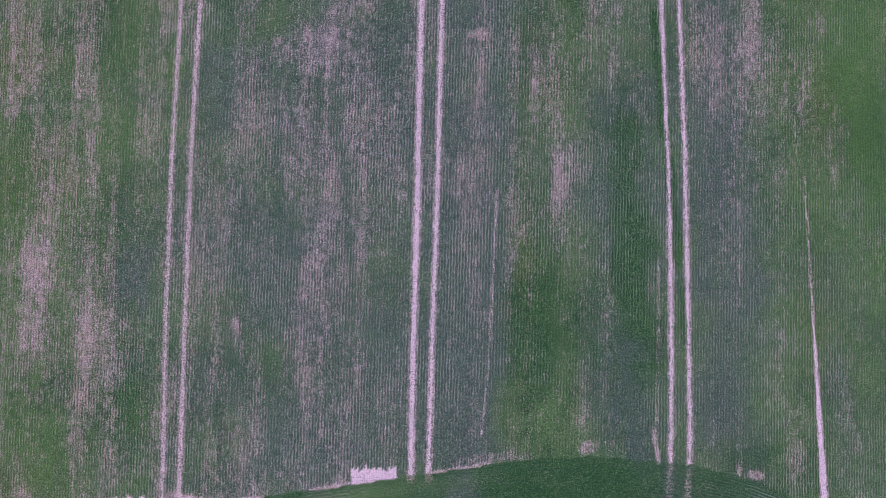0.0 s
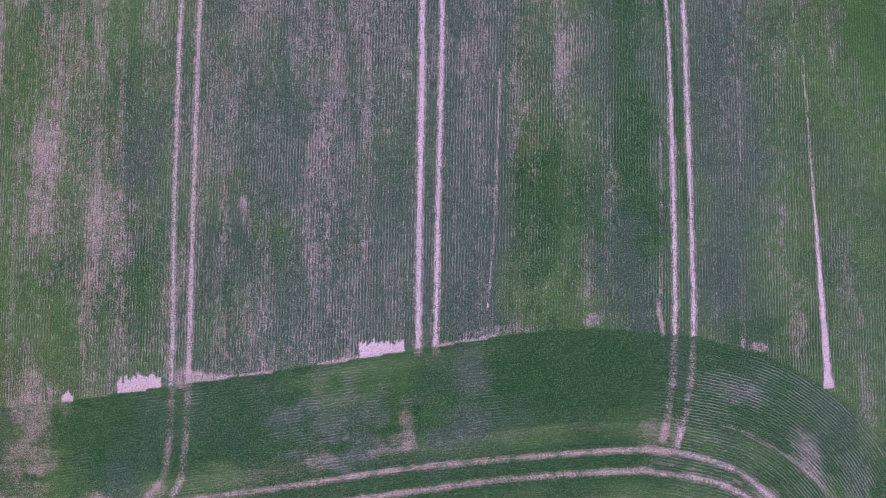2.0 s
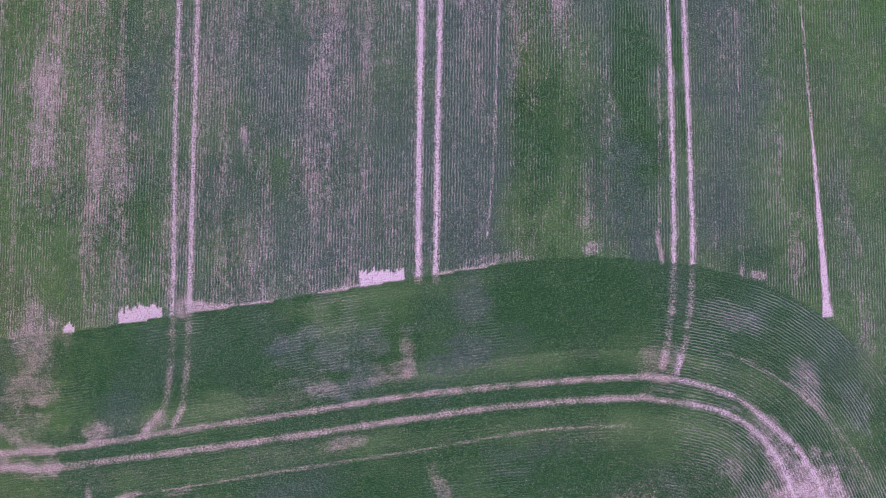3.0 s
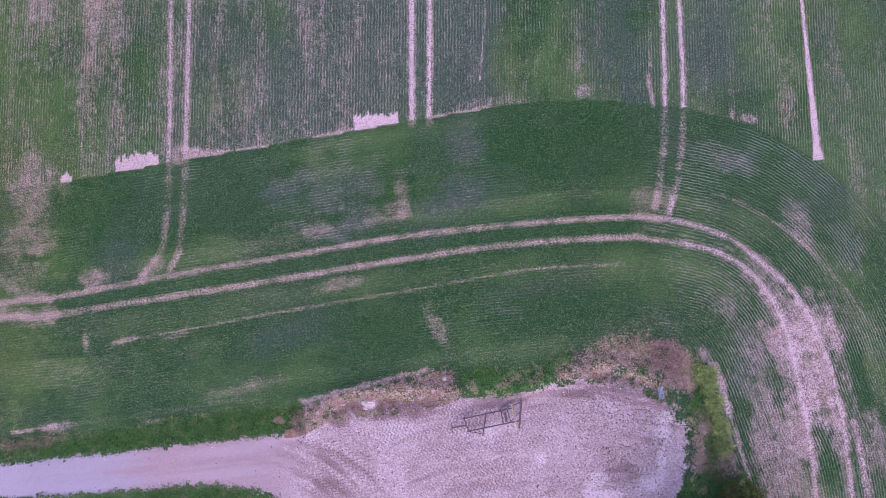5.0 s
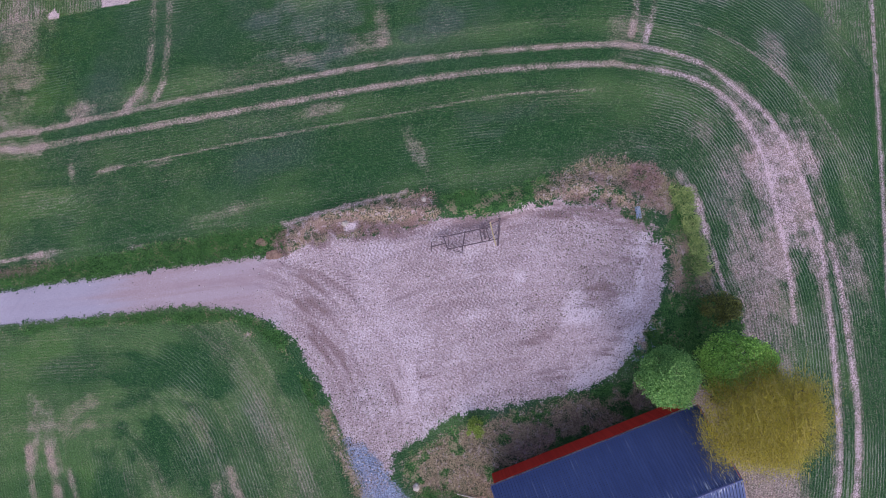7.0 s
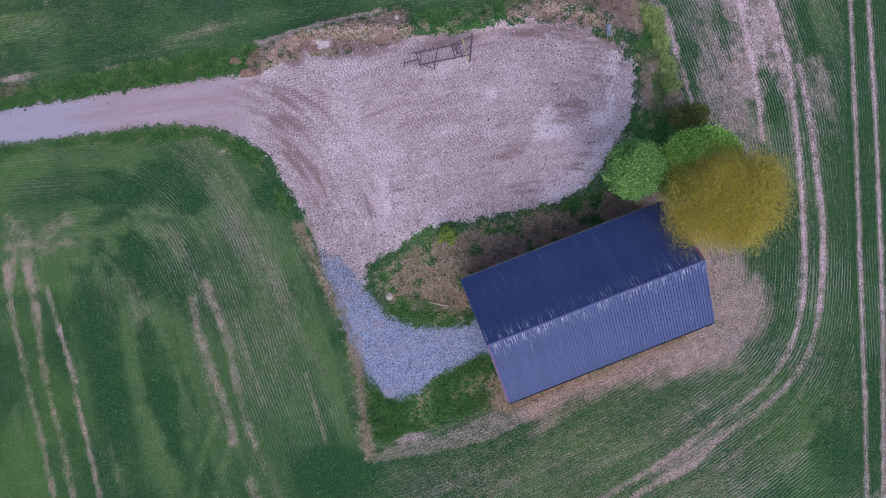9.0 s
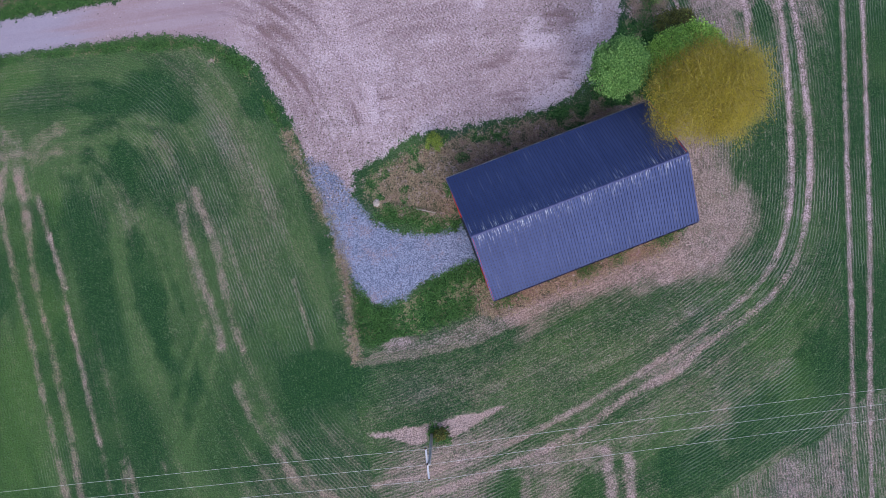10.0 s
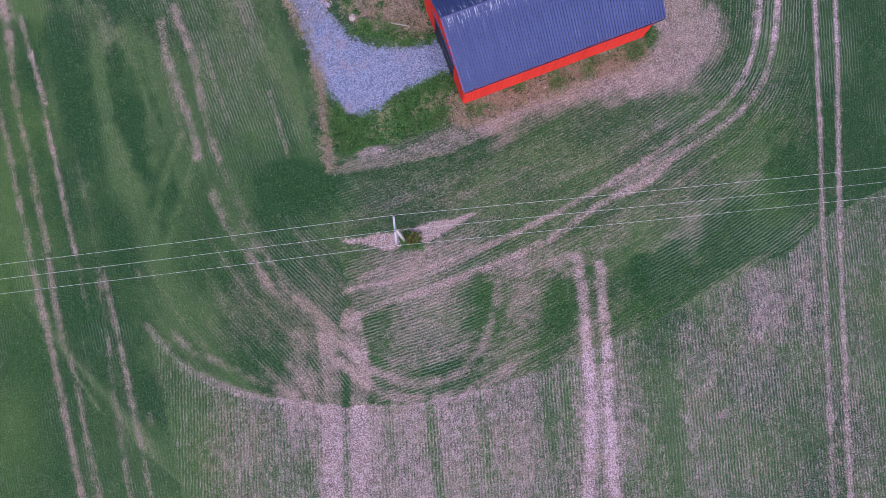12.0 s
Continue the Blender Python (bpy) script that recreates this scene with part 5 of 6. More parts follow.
def build_land():
    cell = 0.2
    fx, fy = np.arange(-47, 57.01, cell), np.arange(-108, 55.01, cell)
    xs = np.concatenate((steps_out(fx[0], -2400, 16)[::-1], fx, steps_out(fx[-1], 2400, 16)))
    ys = np.concatenate((steps_out(fy[0], -2400, 16)[::-1], fy, steps_out(fy[-1], 2400, 16)))
    gx, gy = np.meshgrid(xs, ys)
    x, y = gx.ravel(), gy.ravel()
    c = land_cover(x, y)
    # rows stop where two drill passes meet
    grid = c["row"].reshape(gx.shape)
    jump = np.zeros(gx.shape, bool)
    jx, jy = np.abs(np.diff(grid, axis=1)) > 1.4 * np.diff(xs)[None, :], np.abs(np.diff(grid, axis=0)) > 1.4 * np.diff(ys)[:, None]
    jump[:, 1:] |= jx
    jump[:, :-1] |= jx
    jump[1:] |= jy
    jump[:-1] |= jy
    c["sown"] = np.where(jump.ravel(), 0.0, c["sown"])
    z = land_height(x, y)
    z = z - 0.06 * np.clip(c["soil"] - 0.4, 0, 0.6) + 0.05 * (wander(x, y, 1.1, 1) - 0.5) * (1 - c["gravel"]) + 0.03 * (wander(x, y, 0.7, 2) - 0.5)
    rim = np.exp(-((c["yard"] + 0.6) / 0.9) ** 2) * ((y > -30) & (x > -12) | (x > 20) & (y > -40))
    z = z + 0.45 * rim * (0.4 + wander(x, y, 2.0, 3))
    w = len(xs)
    a = (np.arange(len(ys) - 1)[:, None] * w + np.arange(w - 1)[None, :]).ravel()
    quads = np.stack((a, a + 1, a + 1 + w, a + w), 1)
    mid = quads[:, 0]
    kind = np.zeros(len(a), int)
    kind[c["drive"][mid] > 0] = 2
    kind[c["yard"][mid] > 0] = 1
    kind[c["apron"][mid] > 0] = 3
    names = ["haul", "grit", "press", "fresh", "chalk", "thin", "trod", "row", "along", "tan", "sown", "worn", "dull", "lane", "smooth", "soil", "lush", "olive", "gravel", "stone", "damp", "litter", "tread", "grass", "dead"]
    for k, (name, label) in enumerate((("ground", "green cereal field with drilled rows, pale tramlines and bare soil"), ("gravel_yard", "pinkish gravel farmyard with tyre treads and damp patches"),
                                       ("driveway", "pale gravel farm drive between grass verges"), ("stone_apron", "grey crushed-stone apron before the barn door"))):
        q = quads[kind == k]
        used = np.unique(q)
        index = np.zeros(len(x), np.int64)
        index[used] = np.arange(len(used))
        mesh = bpy.data.meshes.new(name)
        mesh.vertices.add(len(used))
        mesh.vertices.foreach_set("co", np.stack((x[used], y[used], z[used]), 1).astype(np.float32).ravel())
        mesh.loops.add(4 * len(q))
        mesh.loops.foreach_set("vertex_index", index[q].ravel().astype(np.int32))
        mesh.polygons.add(len(q))
        mesh.polygons.foreach_set("loop_start", np.arange(0, 4 * len(q), 4, dtype=np.int32))
        mesh.update(calc_edges=True)
        mesh.shade_smooth()
        for n in names:
            mesh.attributes.new(n, "FLOAT", "POINT").data.foreach_set("value", c[n][used].astype(np.float32))
        mesh.materials.append(LAND)
        tagged(new(name, mesh), label, {"ground": "field", "gravel_yard": "farmyard", "driveway": "drive", "stone_apron": "apron"}[name], "", "structure")
    return fx, fy, {n: v.reshape(gx.shape)[16:-16, 16:-16] for n, v in c.items()}


COVER = build_land()


def cover_at(x, y):
    """The land's cover at any points of the detailed part of the plan."""
    fx, fy, c = COVER
    u, v = np.clip((x - fx[0]) / 0.2, 0, len(fx) - 1.001), np.clip((y - fy[0]) / 0.2, 0, len(fy) - 1.001)
    i, j = u.astype(int), v.astype(int)
    f, g = u - i, v - j
    return {n: (a[j, i] * (1 - f) + a[j, i + 1] * f) * (1 - g) + (a[j + 1, i] * (1 - f) + a[j + 1, i + 1] * f) * g for n, a in c.items()}


# ---- helpers for things ----
def thing(name, label, category, at, turn=0.0, group=""):
    ob = tagged(new(name), label, category, group)
    ob.empty_display_size = 0.3
    ob.matrix_world = pose(*at, 0, 0, turn)
    return ob


def part(name, bm, material, parent, label="", smooth=False):
    mesh = bpy.data.meshes.new(name)
    bm.to_mesh(mesh)
    bm.free()
    mesh.materials.append(material)
    if smooth:
        mesh.shade_smooth()
    ob = new(name, mesh)
    ob.parent = parent
    return tagged(ob, label)


def box(bm, x0, y0, z0, x1, y1, z1, bevel=0.0):
    res = bmesh.ops.create_cube(bm, size=1.0, matrix=Matrix.Translation(((x0 + x1) / 2, (y0 + y1) / 2, (z0 + z1) / 2)) @ Matrix.Diagonal((x1 - x0, y1 - y0, z1 - z0, 1)))
    if bevel:
        edges = {e for v in res["verts"] for e in v.link_edges}
        bmesh.ops.bevel(bm, geom=list(edges), offset=bevel, segments=1, affect="EDGES")
    return bm


def beam(bm, a, b, wide, high):
    """A square bar from a to b."""
    a, b = Vector(a), Vector(b)
    m = Matrix.Translation((a + b) / 2) @ (b - a).to_track_quat("X", "Z").to_matrix().to_4x4() @ Matrix.Diagonal(((b - a).length, wide, high, 1))
    res = bmesh.ops.create_cube(bm, size=1.0, matrix=m)
    edges = {e for v in res["verts"] for e in v.link_edges}
    bmesh.ops.bevel(bm, geom=list(edges), offset=min(wide, high) * 0.12, segments=1, affect="EDGES")
    return bm


def tube(bm, points, radii, sides=7):
    """A round tapered bar along points."""
    rings = []
    pts = [Vector(p) for p in points]
    for k, p in enumerate(pts):
        d = (pts[min(k + 1, len(pts) - 1)] - pts[max(k - 1, 0)]).normalized()
        q = d.to_track_quat("Z", "Y")
        rings.append([bm.verts.new(p + q @ Vector((math.cos(a) * radii[k], math.sin(a) * radii[k], 0))) for a in (2 * math.pi * s / sides for s in range(sides))])
    for r0, r1 in zip(rings[:-1], rings[1:]):
        for s in range(sides):
            bm.faces.new((r0[s], r0[(s + 1) % sides], r1[(s + 1) % sides], r1[s]))
    bm.faces.new(rings[0][::-1])
    bm.faces.new(rings[-1])
    return bm


def soup(name, verts, faces, material):
    """A mesh from arrays of corners and faces that share no corner count but their own."""
    mesh = bpy.data.meshes.new(name)
    size = faces.shape[1]
    mesh.vertices.add(len(verts))
    mesh.vertices.foreach_set("co", verts.astype(np.float32).ravel())
    mesh.loops.add(faces.size)
    mesh.loops.foreach_set("vertex_index", faces.astype(np.int32).ravel())
    mesh.polygons.add(len(faces))
    mesh.polygons.foreach_set("loop_start", np.arange(0, faces.size, size, dtype=np.int32))
    mesh.update(calc_edges=True)
    mesh.materials.append(material)
    return mesh


def ground(x, y):
    return float(land_height(x, y))


# ---- materials of things ----
def roof_material():
    n = Nodes("roof_steel")
    p = n.place()
    f = n.step(n.add(n.noise(p, 0.5, 3.0), n.mul(n.sub(n.random(), 0.5), 0.12)), 0.35, 0.7)
    shift = n.mul(n.random(), 97.0)
    color = n.mix(f, (0.041, 0.064, 0.172), (0.055, 0.083, 0.208))
    # chalky runs where the coating has worn, mostly below the ridge
    sep = n.t.nodes.new("ShaderNodeSeparateXYZ")
    n.put(sep.inputs[0], p)
    runs = n.noise(n.vec(n.add(n.mul(sep.outputs[0], 9.0), shift), n.mul(sep.outputs[1], 0.6)), 1.0, 3.0, 0.7)
    runs = n.mul(n.step(runs, 0.54, 0.66), n.step(n.add(sep.outputs[1], n.mul(n.noise(n.vec(n.add(n.mul(sep.outputs[0], 2.0), shift), 0.0), 1.0, 1.0), 2.4)), 6.1, 7.6))
    runs = n.add(runs, n.mul(n.step(n.noise(n.vec(n.add(n.mul(sep.outputs[0], 5.0), shift), n.mul(sep.outputs[1], 0.3)), 1.0, 2.0), 0.6, 0.8), 0.2))
    color = n.mix(n.mul(runs, 0.9), color, (0.52, 0.56, 0.62))
    n.bump(n.noise(p, 6.0, 2.0), 0.08, 0.02)
    return n.done(color, 0.55, 0.0, 0.3)


def board_material(name, dark, pale):
    n = Nodes(name)
    p = n.place()
    sep = n.t.nodes.new("ShaderNodeSeparateXYZ")
    n.put(sep.inputs[0], p)
    grain = n.noise(n.vec(n.mul(sep.outputs[0], 14.0), n.mul(sep.outputs[1], 14.0), n.mul(sep.outputs[2], 0.8)), 1.0, 4.0)
    f = n.step(n.add(n.mul(grain, 0.7), n.mul(n.add(n.island(), n.random()), 0.225)), 0.25, 0.85)
    n.bump(grain, 0.3, 0.01)
    return n.done(n.mix(f, dark, pale), 0.75, 0.0, 0.3)


ROOF = roof_material()
RED = board_material("red_boards", (0.46, 0.020, 0.011), (0.66, 0.042, 0.022))
DOOR = plain("dark_door", (0.012, 0.015, 0.028), (0.022, 0.026, 0.042), 1.5, 0.5)
ZINC = plain("zinc", (0.35, 0.36, 0.38), (0.55, 0.56, 0.58), 4.0, 0.4, 0.6, 0.5, 0.1)
FLASHING = plain("blue_flashing", (0.055, 0.068, 0.17), (0.10, 0.115, 0.24), 2.0, 0.55, 0.0, 0.2)
# darker roof steel, the shade on the rib sides put into the colour
RIB_SHADE = plain("shaded_rib_steel", (0.014, 0.018, 0.045), (0.032, 0.040, 0.085), 2.0, 0.7)
CONCRETE = plain("concrete", (0.3, 0.29, 0.27), (0.45, 0.44, 0.41), 3.0, 0.9)
RUST = plain("rusty_steel", (0.075, 0.052, 0.062), (0.20, 0.145, 0.16), 7.0, 0.75, 0.3, 0.4, 0.5)
PLANK = plain("pale_wood", (0.36, 0.27, 0.15), (0.55, 0.44, 0.27), 5.0, 0.8)
POLE = plain("grey_pole_wood", (0.34, 0.33, 0.31), (0.55, 0.54, 0.52), 4.0, 0.8)
WIRE = plain("aluminium_wire", (0.5, 0.51, 0.48), (0.62, 0.63, 0.6), 2.0, 0.5, 0.0, 0.5, 0.0)
ARM = plain("galvanised_arm", (0.44, 0.46, 0.50), (0.66, 0.68, 0.72), 3.0, 0.5)
BROWN_GLAZE = plain("brown_porcelain", (0.10, 0.04, 0.03), (0.16, 0.07, 0.05), 4.0, 0.25)
BARK = plain("bark", (0.06, 0.05, 0.035), (0.16, 0.14, 0.10), 6.0, 0.9, 0.0, 0.2, 0.8)
BOULDER = plain("pale_boulder", (0.30, 0.26, 0.22), (0.52, 0.46, 0.41), 3.0, 0.85, 0.0, 0.3, 0.6)
SOIL_HEAP = plain("brown_soil", (0.13, 0.080, 0.060), (0.34, 0.22, 0.17), 5.0, 0.95, 0.0, 0.2, 0.8)
BLUE_SHEET = plain("blue_plastic", (0.16, 0.20, 0.28), (0.31, 0.36, 0.46), 3.0, 0.4)
LEAF_GREEN = leafy("fresh_leaves", (0.10, 0.24, 0.03), (0.40, 0.68, 0.12), 0.5, 0.15)
LEAF_DEEP = leafy("deep_green_leaves", (0.055, 0.16, 0.035), (0.25, 0.47, 0.12), 0.5, 0.15)
LEAF_OCHRE = leafy("ochre_catkins", (0.25, 0.205, 0.014), (0.46, 0.395, 0.033), 0.6, 0.1)
LEAF_DARK = leafy("dark_needles", (0.030, 0.045, 0.010), (0.16, 0.17, 0.03))
LEAF_LIME = leafy("lime_leaves", (0.10, 0.17, 0.02), (0.26, 0.36, 0.05))
TWIG = leafy("ochre_twigs", (0.16, 0.12, 0.02), (0.42, 0.36, 0.09))
WEEDS = leafy("yellow_green_weeds", (0.05, 0.13, 0.022), (0.42, 0.50, 0.17))
BLADES = leafy("grass_blades", (0.018, 0.070, 0.017), (0.095, 0.235, 0.05))
STALKS = leafy("dead_stalks", (0.10, 0.075, 0.045), (0.42, 0.34, 0.21))
RED_STALKS = leafy("reddish_dead_weeds", (0.13, 0.065, 0.06), (0.42, 0.27, 0.25))
CROP = leafy("cereal_blades", (0.030, 0.088, 0.030), (0.15, 0.24, 0.11))
STONES = leafy("loose_stones", (0.13, 0.10, 0.09), (0.66, 0.56, 0.57), 0.9)
CLODS = leafy("dark_clods", (0.06, 0.06, 0.035), (0.24, 0.20, 0.14), 0.9)


# ---- barn ----
def build_barn():
    base = ground(*BARN_AT) - 0.1
    barn = thing("barn", "red timber barn with a dark blue-grey ribbed steel roof", "barn", (*BARN_AT, base), BARN_TURN)
    eave, ridge, half_roof, half_len = 5.2 - base, 8.04 - base, 5.72, 9.6
    hw, hl = BARN_WIDE / 2, BARN_LONG / 2
    slope = (ridge - eave) / half_roof

    def under(v):
        return ridge - abs(v) * slope - 0.14

    part("plinth", box(bmesh.new(), -hl + 0.05, -hw + 0.05, 0.0, hl - 0.05, hw - 0.05, 0.32), CONCRETE, barn, "low grey concrete plinth")
    pitch, door = 0.16, (-2.6, 2.3, 3.9)
    for side in (1, -1):
        wall = part("wall", box(bmesh.new(), -hl, side * hw - 0.06, 0.3, hl, side * hw + 0.06, under(hw) + 0.02), RED, barn, "red vertical board wall")
        k = int(2 * hl / pitch)
        out = 0.022
        bm = box(bmesh.new(), 0.006, 0, 0.28, 2 * hl / k - 0.006, out, under(hw) - 0.02, 0.004)
        mesh = bpy.data.meshes.new("board")
        bm.to_mesh(mesh)
        bm.free()
        mesh.materials.append(RED)
        for i in range(k):
            ob = new("board", mesh)
            ob.parent = wall
            ob.matrix_local = pose(-hl + i * 2 * hl / k, side * (hw + 0.062) - (out if side < 0 else 0) + side * 0.009 * (i % 2), 0)
    for side in (1, -1):
        bm = bmesh.new()
        k = int(2 * hw / pitch)
        for i in range(k):
            v0, v1 = -hw + i * 2 * hw / k, -hw + (i + 1) * 2 * hw / k
            low = door[2] if side < 0 and door[0] < (v0 + v1) / 2 < door[1] else 0.3
            out = 0.022 if i % 2 else 0.0
            x0, x1 = side * hl - 0.06 - (out if side < 0 else 0), side * hl + 0.06 + (out if side > 0 else 0)
            vs = [bm.verts.new(p) for p in ((x0, v0, low), (x1, v0, low), (x1, v1, low), (x0, v1, low), (x0, v0, under(v0)), (x1, v0, under(v0)), (x1, v1, under(v1)), (x0, v1, under(v1)))]
            for f in ((3, 2, 1, 0), (4, 5, 6, 7), (0, 1, 5, 4), (1, 2, 6, 5), (2, 3, 7, 6), (3, 0, 4, 7)):
                bm.faces.new([vs[j] for j in f])
        part("gable_wall", bm, RED, barn, "red vertical board gable")
    mid = (door[0] + door[1]) / 2
    for v0, v1 in ((door[0], mid - 0.01), (mid + 0.01, door[1])):
        leaf = part("door", box(bmesh.new(), -hl - 0.09, v0, 0.06, -hl - 0.02, v1, door[2], 0.01), DOOR, barn, "closed dark blue-black sliding door leaf")
        for z in (0.9, 2.4):
            part("rail", box(bmesh.new(), -hl - 0.125, v0 + 0.05, z, -hl - 0.085, v1 - 0.05, z + 0.14, 0.006), DOOR, leaf)
    part("door_handle", beam(bmesh.new(), (-hl - 0.14, mid + 0.15, 1.1), (-hl - 0.14, mid + 0.15, 1.5), 0.04, 0.05), ZINC, barn, "pale steel handle")
    part("door_track", box(bmesh.new(), -hl - 0.16, door[0] - 0.3, door[2], -hl - 0.06, door[1] + 0.3, door[2] + 0.12, 0.01), FLASHING, barn)
    # roof deck and its ribbed sheets
    bm = bmesh.new()
    prof = [(-half_roof + 0.05, eave - 0.14), (0, ridge - 0.14), (half_roof - 0.05, eave - 0.14), (half_roof - 0.05, eave - 0.02), (0, ridge - 0.02), (-half_roof + 0.05, eave - 0.02)]
    ends = [[bm.verts.new((s * (half_len - 0.06), v, z)) for v, z in prof] for s in (-1, 1)]
    for j in range(6):
        bm.faces.new((ends[0][j], ends[0][(j + 1) % 6], ends[1][(j + 1) % 6], ends[1][j]))
    for e in ends:
        bm.faces.new((e[0], e[1], e[4], e[5]))
        bm.faces.new((e[1], e[2], e[3], e[4]))
    bmesh.ops.recalc_face_normals(bm, faces=bm.faces)
    roof = part("roof", bm, RED, barn, "gabled roof with ribbed steel sheets")
    count, ribs = 18, 4
    wide = 2 * half_len / count
    run = math.hypot(half_roof, ridge - eave)
    sheet = bmesh.new()
    step = wide / ribs
    line = []
    for r in range(ribs):
        u = r * step
        line += [(u, 0.012), (u + step * 0.62, 0.012), (u + step * 0.70, 0.062), (u + step * 0.92, 0.062)]
    line += [(wide, 0.012)]
    for (u0, z0), (u1, z1) in zip(line[:-1], line[1:]):
        top = [sheet.verts.new(p) for p in ((u0, 0, z0), (u1, 0, z1), (u1, run, z1), (u0, run, z0))]
        sheet.faces.new(top)
    bmesh.ops.remove_doubles(sheet, verts=sheet.verts, dist=0.001)
    bmesh.ops.solidify(sheet, geom=sheet.faces[:], thickness=0.004)
    bmesh.ops.recalc_face_normals(sheet, faces=sheet.faces)
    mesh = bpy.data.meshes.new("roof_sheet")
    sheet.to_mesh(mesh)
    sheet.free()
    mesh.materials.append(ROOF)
    mesh.materials.append(RIB_SHADE)
    # rib flanks take the dark slot: their shade is painted, the steel is the same
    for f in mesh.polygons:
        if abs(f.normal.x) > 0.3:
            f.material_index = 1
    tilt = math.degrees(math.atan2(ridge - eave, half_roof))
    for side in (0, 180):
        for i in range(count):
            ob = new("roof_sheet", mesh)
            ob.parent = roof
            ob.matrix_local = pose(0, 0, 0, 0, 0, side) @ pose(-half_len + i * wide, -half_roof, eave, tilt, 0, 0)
    bm = bmesh.new()
    for s in (-1, 1):
        vs = [bm.verts.new((u, v, z)) for u, v, z in ((-half_len - 0.02, 0, ridge + 0.085), (half_len + 0.02, 0, ridge + 0.085), (half_len + 0.02, s * 0.12, ridge + 0.078 - 0.12 * slope), (-half_len - 0.02, s * 0.12, ridge + 0.078 - 0.12 * slope))]
        bm.faces.new(vs)
    bmesh.ops.remove_doubles(bm, verts=bm.verts, dist=0.001)
    bmesh.ops.solidify(bm, geom=bm.faces[:], thickness=0.01)
    part("ridge_cap", bm, FLASHING, roof, "folded steel ridge cap")
    for s in (-1, 1):
        for side in (-1, 1):
            bm = bmesh.new()
            beam(bm, (s * (half_len - 0.02), side * (half_roof - 0.02), eave - 0.08), (s * (half_len - 0.02), side * 0.01, ridge - 0.08), 0.05, 0.2)
            part("bargeboard", bm, RED, roof, "red bargeboard")
            bm = beam(bmesh.new(), (s * (half_len + 0.03), side * half_roof, eave + 0.06), (s * (half_len + 0.03), side * 0.02, ridge + 0.06), 0.09, 0.03)
            part("verge_trim", bm, FLASHING, roof)
    for side in (-1, 1):
        bm = bmesh.new()
        arc = [(side * (half_roof + 0.06 + 0.06 * math.cos(a)), eave - 0.05 + 0.06 * math.sin(a)) for a in np.linspace(math.pi, 2 * math.pi, 7)]
        rows = [[bm.verts.new((u, v, z)) for v, z in arc] for u in (-half_len, half_len)]
        for j in range(6):
            bm.faces.new((rows[0][j], rows[1][j], rows[1][j + 1], rows[0][j + 1]))
        bmesh.ops.solidify(bm, geom=bm.faces[:], thickness=0.006)
        part("gutter", bm, ZINC if side > 0 else FLASHING, roof, "thin pale metal gutter" if side > 0 else "thin dark blue metal gutter")


